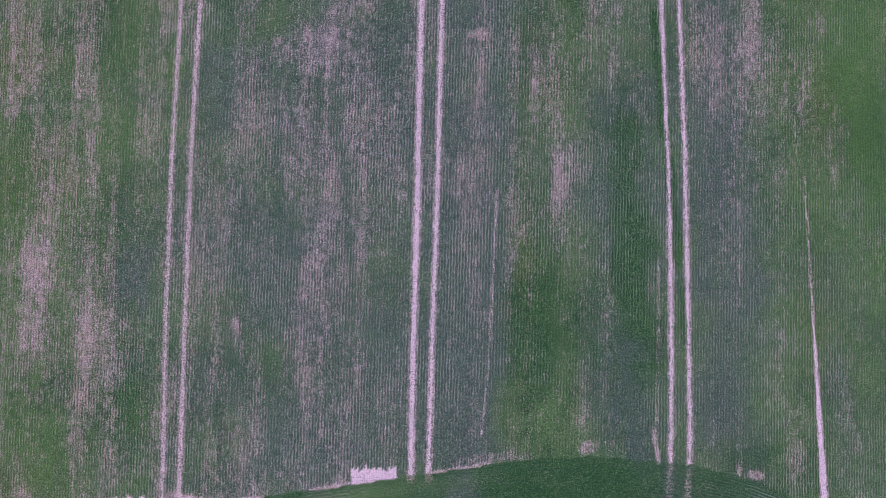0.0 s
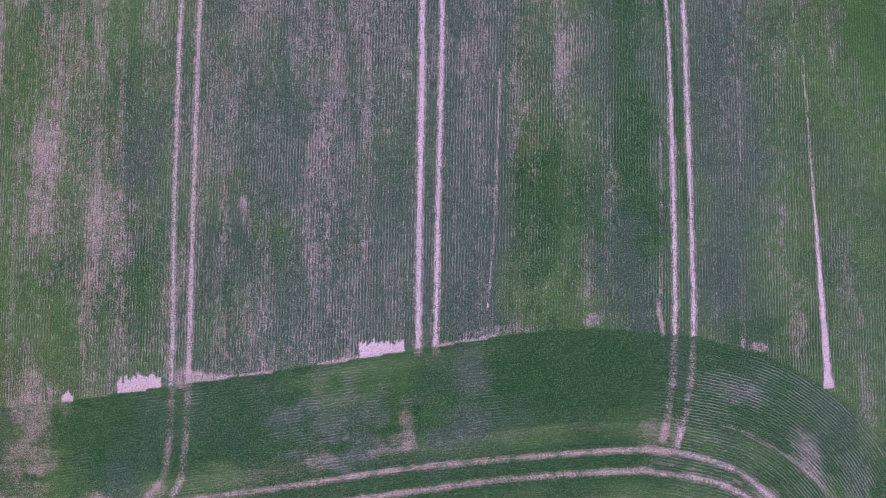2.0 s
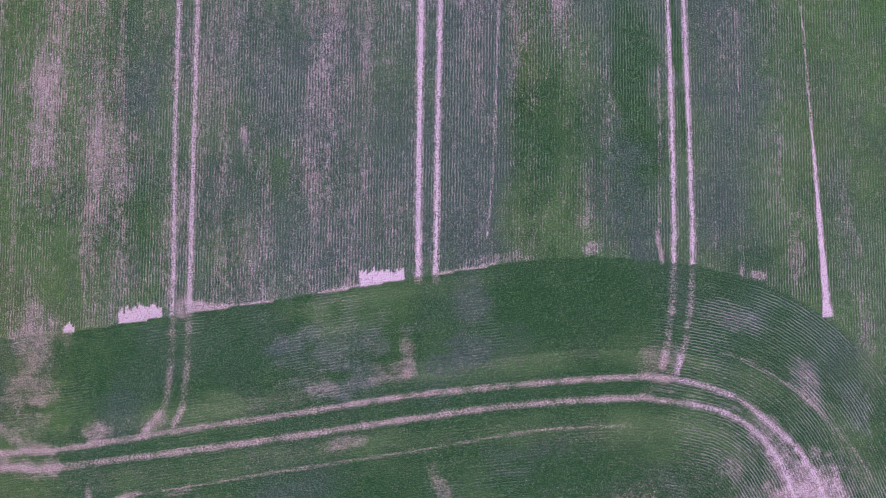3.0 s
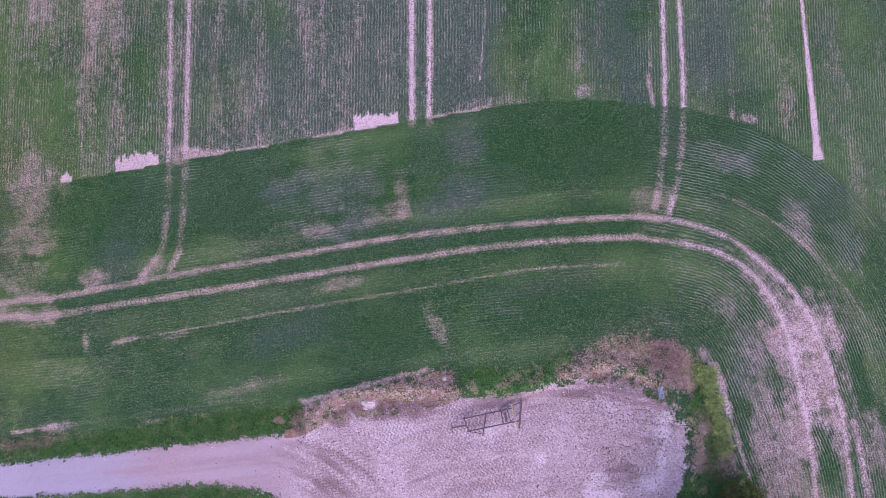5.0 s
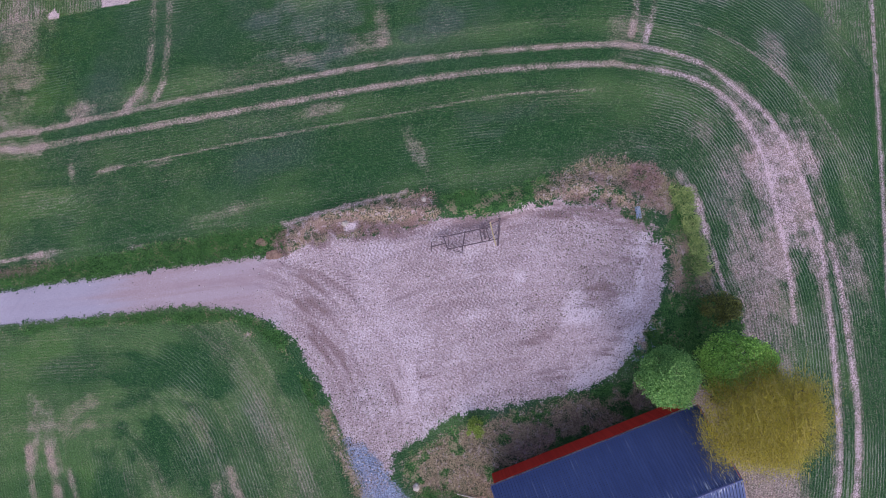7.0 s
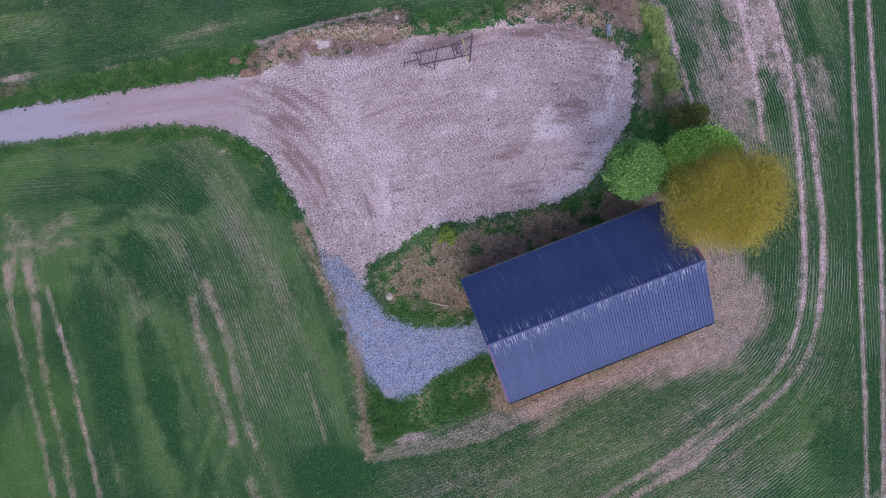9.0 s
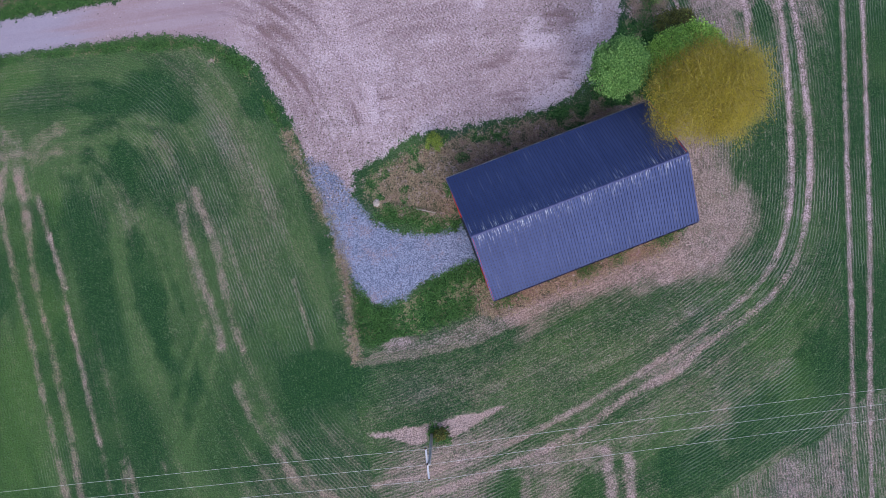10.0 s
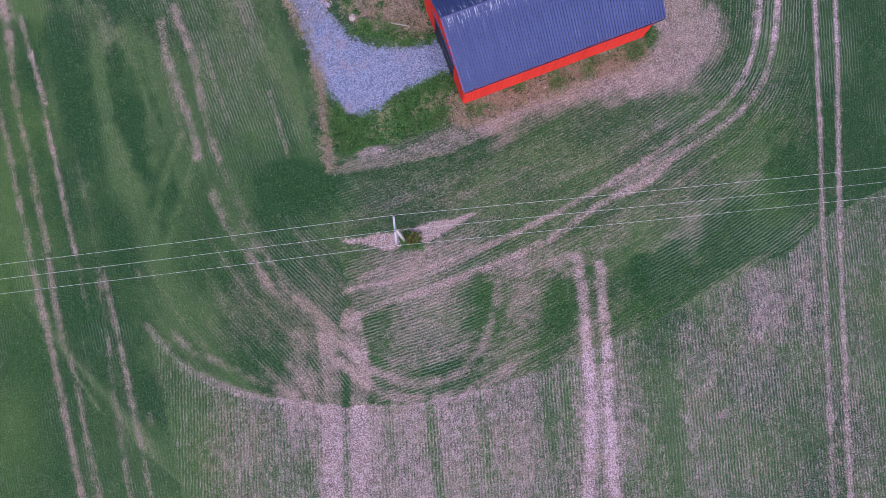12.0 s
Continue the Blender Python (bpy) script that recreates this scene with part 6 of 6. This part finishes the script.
# ---- trees ----
def build_tree(name, label, category, at, height, crown_z, radii, leaf_mat, leaves, leaf_size, seed, limbs=9, twigs=0, trunk=0.16, lean=(0, 0), droop=0.0, shell=0.35):
    rnd = np.random.RandomState(seed)
    z0 = ground(*at)
    tree = thing(name, label, category, (*at, z0 - 0.05))
    top = Vector((lean[0], lean[1], crown_z + radii[2] * 0.55))
    pts = [Vector((0, 0, 0)), Vector((lean[0] * 0.2, lean[1] * 0.2, crown_z * 0.35)), Vector((lean[0] * 0.55, lean[1] * 0.55, crown_z * 0.8)), top]
    part("trunk", tube(bmesh.new(), pts, [trunk * 1.3, trunk, trunk * 0.7, trunk * 0.18], 9), BARK, tree, smooth=True)
    for k in range(limbs):
        a = 2.4 * k + rnd.uniform(-0.4, 0.4)
        f = 0.35 + 0.6 * (k + 0.5) / limbs
        start = pts[1].lerp(pts[2], min(1, f * 1.1)) if f < 0.8 else pts[2].lerp(top, (f - 0.8) * 3)
        reach = rnd.uniform(0.55, 0.9)
        end = Vector((lean[0] + math.cos(a) * radii[0] * reach, lean[1] + math.sin(a) * radii[1] * reach, crown_z + radii[2] * rnd.uniform(-0.35, 0.75)))
        mid = start.lerp(end, 0.5) + Vector((rnd.uniform(-.2, .2), rnd.uniform(-.2, .2), 0.12 * radii[2]))
        bm = tube(bmesh.new(), [start, mid, end], [trunk * 0.42, trunk * 0.26, trunk * 0.08], 6)
        for _ in range(5):
            s = rnd.uniform(0.35, 0.95)
            p = mid.lerp(end, s)
            q = p + Vector(rnd.normal(0, 0.3, 3)) * radii[0] * 0.55 + Vector((0, 0, 0.15 * radii[2]))
            tube(bm, [p, p.lerp(q, 0.5) + Vector(rnd.normal(0, 0.06, 3)), q], [trunk * 0.14, trunk * 0.09, trunk * 0.04], 5)
        part("limb", bm, BARK, tree, smooth=True)
    # clumps of leaves on an uneven shell
    clumps = max(30, leaves // 60)
    d = rnd.normal(0, 1, (clumps, 3))
    d /= np.linalg.norm(d, axis=1)[:, None]
    d[:, 2] = np.where(d[:, 2] < -0.5, -d[:, 2], d[:, 2])
    lobe = np.array([noise.noise(Vector(v) * 1.7 + Vector((seed * 3.1, 0, 0))) for v in d])
    rough = 0.80 + 0.24 * rnd.rand(clumps) + 0.32 * lobe
    deep = rnd.rand(clumps) ** shell
    centre = np.array([lean[0], lean[1], crown_z]) + d * np.array(radii) * (rough * (0.35 + 0.65 * deep))[:, None]
    which = rnd.randint(0, clumps, leaves)
    spread = 0.13 * np.mean(radii)
    scatter_by = rnd.normal(0, 1, (leaves, 3)) * spread * np.array((1, 1, 0.75))
    outward = d[which]
    if shell < 0.3:
        scatter_by -= 0.65 * outward * np.sum(scatter_by * outward, 1)[:, None]
    pos = centre[which] + scatter_by
    u = rnd.normal(0, 1, (leaves, 3))
    u[:, 1] = u[:, 1] * (1 + 2 * droop)
    u[:, 2] = u[:, 2] * 0.5 - droop
    u /= np.linalg.norm(u, axis=1)[:, None]
    w = np.cross(u, rnd.normal(0, 1, (leaves, 3)) * np.array((0.7, 0.7, 0.25)) + np.array((0, 0, 1.0)))
    w /= np.linalg.norm(w, axis=1)[:, None] + 1e-9
    size = leaf_size * (0.6 + 0.8 * rnd.rand(leaves))[:, None]
    slim = 0.30 if droop else 0.62
    corners = np.stack((pos - u * size * 0.5, pos + w * size * slim * 0.5 + u * size * 0.05, pos + u * size * 0.5, pos - w * size * slim * 0.5 + u * size * 0.05), 1)
    mesh = soup("crown", corners.reshape(-1, 3), np.arange(leaves * 4).reshape(-1, 4), leaf_mat)
    crown = new("crown", mesh)
    crown.parent = tree
    if twigs:
        which = rnd.randint(0, clumps, twigs)
        a = centre[which] + rnd.normal(0, 1, (twigs, 3)) * spread
        out = a - np.array([lean[0], lean[1], crown_z - radii[2] * 0.6])
        out = out / np.linalg.norm(out, axis=1)[:, None] * 0.25 + rnd.normal(0, 0.55, (twigs, 3)) * np.array((0.7, 1.3, 0.5))
        b = a + out * (0.4 + 0.7 * rnd.rand(twigs))[:, None] - np.array((0, 0, droop * 0.5))
        side = np.cross(out, rnd.normal(0, 1, (twigs, 3)))
        side = side / (np.linalg.norm(side, axis=1)[:, None] + 1e-9) * 0.016
        mesh = soup("branchwork", np.stack((a - side, a + side, b), 1).reshape(-1, 3), np.arange(twigs * 3).reshape(-1, 3), TWIG)
        new("branchwork", mesh).parent = tree
    return tree


# ---- pole and wires ----
def build_pole(at, label):
    z0 = ground(*at)
    pole = thing("utility_pole", label, "utility pole", (*at, z0), 0, "power line poles")
    part("shaft", tube(bmesh.new(), [(0, 0, -0.2), (0, 0, 4), (0, 0, 8.25)], [0.15, 0.13, 0.105], 12), POLE, pole, smooth=True)
    bm = bmesh.new()
    beam(bm, (-0.16, -1.28, 8.02), (-0.16, 1.28, 8.02), 0.15, 0.13)
    arm = part("crossarm", bm, ARM, pole, "pale grey steel crossarm")
    for s in (-1, 1):
        part("brace", beam(bmesh.new(), (-0.2, s * 0.7, 8.0), (-0.12, s * 0.06, 7.35), 0.03, 0.04), ZINC, pole)
    for v in (-1.22, 0.0, 1.22):
        bm = tube(bmesh.new(), [(-0.16, v, 8.06), (-0.16, v, 8.14), (-0.16, v, 8.16), (-0.16, v, 8.22), (-0.16, v, 8.24), (-0.16, v, 8.32)], [0.05, 0.05, 0.085, 0.085, 0.055, 0.045], 10)
        part("insulator", bm, BROWN_GLAZE, arm, "brown glazed insulator", True)
    return pole


def build_lines():
    spots = [(-71.0, -74.3), (0.5, -74.14), (72.0, -74.6)]
    poles = [build_pole(p, "grey weathered wooden power pole with a steel crossarm") for p in spots]
    for v in (-1.22, 0.0, 1.22):
        bm = bmesh.new()
        for (x0, y0), (x1, y1) in zip(spots[:-1], spots[1:]):
            a, b = Vector((x0 - 0.16, y0 + v, ground(x0, y0) + 8.33)), Vector((x1 - 0.16, y1 + v, ground(x1, y1) + 8.33))
            pts = [a.lerp(b, s) - Vector((0, 0, 4 * 1.0 * s * (1 - s))) for s in np.linspace(0, 1, 25)]
            tube(bm, pts, [0.012] * 25, 5)
        wire = tagged(new("overhead_wire"), "thin pale bare power wire strung between poles", "wire", "overhead wires")
        part("strand", bm, WIRE, wire)


# ---- the implement left in the yard ----
def build_implement():
    x, y = 5.75, -29.35
    frame_thing = thing("implement_frame", "rusty steel implement frame with drawbar lying in the yard", "farm implement", (x, y, ground(x, y)), 5.6)
    h = 0.5

    def bar(name, a, b, wide=0.09, high=0.09, mat=RUST, label=""):
        return part(name, beam(bmesh.new(), a, b, wide, high), mat, frame_thing, label)

    bar("side_rail", (-2.75, 0.70, h), (2.15, 0.70, h), 0.1, 0.12)
    bar("side_rail", (-2.62, -0.53, h), (2.4, -0.58, h), 0.1, 0.12)
    bar("end_bar", (-2.5, -0.55, h + 0.03), (-2.65, 0.72, h + 0.03))
    bar("end_bar", (-2.2, 0.6, h + 0.06), (-2.45, -0.5, h + 0.06), 0.07, 0.07)
    bar("cross_bar", (-0.5, 0.78, h + 0.04), (-1.27, -1.22, h + 0.04), 0.11, 0.1)
    bar("cross_bar", (0.9, 0.66, h + 0.04), (0.88, -0.6, h + 0.04), 0.11, 0.1)
    bar("cross_bar", (1.5, 0.66, h + 0.02), (1.62, -0.56, h + 0.02), 0.08, 0.08)
    bar("rear_beam", (3.03, 1.32, h + 0.08), (2.24, -1.25, h + 0.08), 0.17, 0.15, RUST, "thick dark rear beam")
    bar("plank", (2.0, 1.13, h + 0.19), (2.05, -1.19, h + 0.19), 0.13, 0.05, PLANK, "pale wooden plank laid across")
    bar("drawbar", (-2.55, 0.05, h), (-3.96, 0.05, 0.3), 0.1, 0.1)
    bar("hitch_bar", (-3.88, 0.48, 0.28), (-4.04, -0.44, 0.28), 0.08, 0.07)
    bar("brace", (-2.1, 0.7, h + 0.1), (-3.45, 0.85, 0.3), 0.05, 0.05)
    bar("brace", (-2.5, -0.5, h + 0.1), (-1.3, -1.1, 0.25), 0.06, 0.05)
    bar("brace", (0.6, 0.68, h + 0.12), (2.9, 1.1, h + 0.1), 0.07, 0.06)
    bar("brace", (1.5, -0.55, h + 0.1), (2.6, 0.2, h + 0.12), 0.06, 0.06)
    bar("brace", (0.95, 0.6, h + 0.09), (1.55, -0.5, h + 0.09), 0.05, 0.05)
    bar("lift_arm", (-0.1, 1.15, h + 0.25), (0.15, 0.5, h + 0.15), 0.07, 0.07)
    bar("lift_arm", (1.25, 0.5, h + 0.2), (1.2, -0.35, h + 0.2), 0.2, 0.14)
    for u, v in ((-2.6, 0.68), (-2.5, -0.53), (-1.22, -1.1), (0.9, 0.68), (0.88, -0.56), (2.97, 1.15), (2.28, -1.1)):
        bar("leg", (u, v, -0.02), (u, v, h), 0.07, 0.07)
    for u in (-1.8, -1.2, 0.0, 1.7):
        for v in (0.62, -0.6):
            part("tine", tube(bmesh.new(), [(u, v, h - 0.05), (u - 0.12, v, 0.3), (u + 0.03, v, 0.0)], [0.02, 0.02, 0.012], 5), RUST, frame_thing)


# ---- loose bits ----
def rock(name, label, at, size, seed, material):
    bm = bmesh.new()
    bmesh.ops.create_icosphere(bm, subdivisions=3, radius=1.0)
    rnd = random.Random(seed)
    off = Vector((rnd.uniform(0, 50), rnd.uniform(0, 50), 0))
    for v in bm.verts:
        v.co *= 0.8 + 0.4 * noise.noise(v.co * 1.3 + off)
        v.co = Vector((v.co.x * size[0], v.co.y * size[1], v.co.z * size[2]))
    mesh = bpy.data.meshes.new(name)
    bm.to_mesh(mesh)
    bm.free()
    mesh.materials.append(material)
    ob = tagged(new(name, mesh), label, name)
    ob.location = (*at, ground(*at) + size[2] * 0.45)
    return ob


def build_bits():
    rock("boulder", "pale rounded boulder in the grass by the apron", (-2.2, -51.9), (0.36, 0.44, 0.2), 3, BOULDER)
    rock("boulder", "pale broken rock at the weedy yard edge", (-6.3, -26.4), (0.42, 0.34, 0.22), 8, BOULDER)
    rock("boulder", "pale broken rock at the weedy yard edge", (1.6, -25.0), (0.36, 0.3, 0.2), 11, BOULDER)
    rock("stone", "small pale stone in dead grass by the barn wall", (15.6, -60.9), (0.16, 0.13, 0.14), 17, BOULDER)
    rock("soil_heap", "small brown soil heap on the grassy verge", (-14.6, -27.3), (0.7, 0.45, 0.09), 19, SOIL_HEAP)
    rock("soil_heap", "small brown soil heap on the grassy verge", (-13.5, -28.6), (0.95, 0.6, 0.10), 23, SOIL_HEAP)
    plank = tagged(new("plank"), "bleached wooden plank lying in rough grass", "plank")
    z = ground(2.4, -53.2)
    part("board", beam(bmesh.new(), (1.5, -52.9, z + 0.12), (3.3, -53.5, z + 0.2), 0.09, 0.07), BOULDER, plank)
    rnd = random.Random(5)
    bm = bmesh.new()
    n = 10
    grid = [[bm.verts.new((i * 0.05 - 0.25, j * 0.12 - 0.6, 0.10 + 0.12 * noise.noise(Vector((i * 0.5, j * 0.4, 3))))) for j in range(n + 1)] for i in range(n + 1)]
    for i in range(n):
        for j in range(n):
            if rnd.random() < 0.8:
                bm.faces.new((grid[i][j], grid[i + 1][j], grid[i + 1][j + 1], grid[i][j + 1]))
    bmesh.ops.delete(bm, geom=[v for v in bm.verts if not v.link_faces], context="VERTS")
    bmesh.ops.solidify(bm, geom=bm.faces[:], thickness=0.01)
    mesh = bpy.data.meshes.new("plastic_sheet")
    bm.to_mesh(mesh)
    bm.free()
    mesh.materials.append(BLUE_SHEET)
    ob = tagged(new("plastic_sheet", mesh), "torn pale blue plastic sheet among weeds", "plastic sheet")
    ob.location = (22.0, -28.7, ground(22, -28.7) + 0.35)


# ---- what grows and lies about in numbers ----
def blades(x, y, z, count, length, wide, flat, rnd):
    """Narrow triangles that lean outwards from tufts: corners and faces."""
    k = len(x)
    a = rnd.rand(k, count) * 2 * math.pi
    ln = (length[:, None] if isinstance(length, np.ndarray) else length) * (0.6 + 0.7 * rnd.rand(k, count))
    out, up = ln * flat * (0.5 + rnd.rand(k, count)), ln * (1.15 - flat)
    px, py, pz = (np.repeat(v[:, None], count, 1) for v in (x, y, z))
    ca, sa = np.cos(a), np.sin(a)
    p0 = np.stack((px - sa * wide, py + ca * wide, pz), -1)
    p1 = np.stack((px + sa * wide, py - ca * wide, pz), -1)
    p2 = np.stack((px + ca * out, py + sa * out, pz + up), -1)
    return np.stack((p0, p1, p2), 2).reshape(-1, 3), np.arange(k * count * 3).reshape(-1, 3)


def scatter():
    rnd = np.random.RandomState(21)

    def stuff(name, label, category, verts, faces, material):
        tagged(new(name, soup(name, verts, faces, material)), label, category, "", "stuff")

    # the cereal crop, thin where the soil shows
    k = 330000
    x, y = rnd.uniform(-46, 56, k), rnd.uniform(-106, 53, k)
    c = cover_at(x, y)
    keep = (c["gravel"] < 0.4) & (c["grass"] < 0.5) & (c["dead"] < 0.5) & (c["stone"] < 0.4)
    keep &= (np.sin(c["row"] * 2 * math.pi / ROW_GAP) < 0.15) & (rnd.rand(k) > c["soil"] * 1.15)
    in_barn = np.hypot(np.maximum(np.abs(x - BARN_AT[0]) - 9, 0), np.maximum(np.abs(y - BARN_AT[1]) - 6, 0)) < 0.1
    keep &= ~in_barn
    z = land_height(x, y) - 0.02
    stuff("crop", "young green cereal plants in drilled rows", "crop", *blades(x[keep], y[keep], z[keep], 3, 0.17, 0.018, 0.8, rnd), CROP)
    # verges and yard edges
    k = 420000
    x, y = rnd.uniform(-48, 34, k), rnd.uniform(-76, -22, k)
    c = cover_at(x, y)
    z = land_height(x, y) - 0.02
    pick = (c["grass"] > 0.5 + 0.3 * (rnd.rand(k) - 0.5)) & (c["gravel"] < 0.6) & (rnd.rand(k) < np.where((x > -3) & (y < -44) & (y > -52), 0.5 * ramp(wander(x, y, 1.6, 0), 0.5, 0.66), np.where(x > -14, 0.15 + 0.8 * ramp(wander(x, y, 1.6, 0), 0.36, 0.58), 0.75)))
    tall = 0.22 + 0.25 * wander(x, y, 2.0, 1)
    stuff("rough_grass", "rough bright green grass along verges and yard edges", "grass", *blades(x[pick], y[pick], z[pick], 4, tall[pick], 0.022, 0.6, rnd), BLADES)
    pick = (inside(np.array([(25.6, -26.6), (27.4, -26.8), (28.1, -31.7), (28.3, -35), (27, -35), (26.4, -31)]), x, y, 2.0) + 1.2 * (wander(x, y, 1.2, 2) - 0.4) > 0.1) & (rnd.rand(k) < 0.5)
    stuff("tall_weeds", "yellow-green tall weeds beside the yard", "weeds", *blades(x[pick], y[pick], z[pick], 4, 0.75, 0.035, 0.6, rnd), WEEDS)
    pick = (c["dead"] > 0.45 + 0.4 * (rnd.rand(k) - 0.5)) & (c["gravel"] < 0.75) & (rnd.rand(k) < 0.55)
    red = pick & (y > -30) & (wander(x, y, 2.5, 2) > 0.48)
    pale = pick & ~red
    stuff("dead_grass", "matted straw-coloured dead grass", "dead grass", *blades(x[pale], y[pale], z[pale], 3, 0.38, 0.018, 0.85, rnd), STALKS)
    stuff("dead_weeds", "reddish brown dead weed stalks on the yard bank", "dead weeds", *blades(x[red], y[red], z[red], 4, 0.5, 0.014, 0.6, rnd), RED_STALKS)
    # stones and clods on the gravel
    for name, label, mat, chosen, small, large in (
            ("loose_stones", "pale loose stones on the gravel yard", STONES, (c["gravel"] > 0.3) & (rnd.rand(k) < (0.07 + 0.06 * (c["stone"] > 0.4)) * (1 - 0.85 * c["smooth"])), 0.03, 0.10),
            ("clods", "dark clods and weed tufts strewn on gravel", CLODS, ((c["gravel"] > 0.35) | (c["stone"] > 0.4)) & (rnd.rand(k) < 0.3 * np.clip(c["litter"] - 0.2, 0, 1) * (1 - c["smooth"]) + 0.14 * (np.abs(c["apron"] - 0.1) < 0.5 * wander(x, y, 1.5, 2))), 0.03, 0.08)):
        idx = np.nonzero(chosen)[0]
        m = len(idx)
        s = small + (large - small) * rnd.rand(m) ** 3
        octa = np.array(((1, 0, 0), (0, 1, 0), (-1, 0, 0), (0, -1, 0), (0, 0, 0.8), (0, 0, -0.5)))
        jig = octa[None] * (0.7 + 0.6 * rnd.rand(m, 6, 1)) * s[:, None, None]
        verts = jig + np.stack((x[idx], y[idx], z[idx] + 0.03), 1)[:, None]
        faces = np.array(((0, 1, 4), (1, 2, 4), (2, 3, 4), (3, 0, 4), (1, 0, 5), (2, 1, 5), (3, 2, 5), (0, 3, 5)))
        faces = (faces[None] + 6 * np.arange(m)[:, None, None]).reshape(-1, 3)
        stuff(name, label, name.replace("_", " "), verts.reshape(-1, 3), faces, mat)


build_barn()
build_tree("deciduous_tree", "round deep green tree behind the barn", "tree", (20.6, -43.35), 8, 6.0, (2.45, 2.5, 2.2), LEAF_DEEP, 20000, 0.155, 2, shell=0.13)
build_tree("deciduous_tree", "broad fresh green tree beside the ochre tree", "tree", (26.4, -43.35), 9, 6.4, (3.1, 2.9, 2.4), LEAF_GREEN, 26000, 0.155, 4, shell=0.13)
build_tree("willow_tree", "large ochre yellow tree with fine drooping twigs overhanging the barn", "tree", (26.8, -47.2), 13, 8.6, (4.6, 4.1, 2.8), LEAF_OCHRE, 82000, 0.13, 6, 14, 16000, 0.3, (0, 0), 0.5)
build_tree("evergreen_bush", "dark brownish evergreen bush at the field corner", "bush", (27.6, -38.6), 3.6, 2.4, (1.9, 1.4, 1.5), LEAF_DARK, 4500, 0.16, 8, 7, 0, 0.09)
build_tree("bush", "yellow-green budding bush on the rough bank", "bush", (3.9, -47.0), 1.6, 0.9, (0.85, 1.0, 0.7), LEAF_LIME, 1800, 0.12, 10, 6, 0, 0.04)
build_tree("bush", "small rough bush at the foot of the power pole", "bush", (1.35, -74.1), 1.2, 0.5, (0.75, 0.6, 0.45), LEAF_DARK, 900, 0.12, 12, 5, 0, 0.03)
build_lines()
build_implement()
build_bits()
scatter()
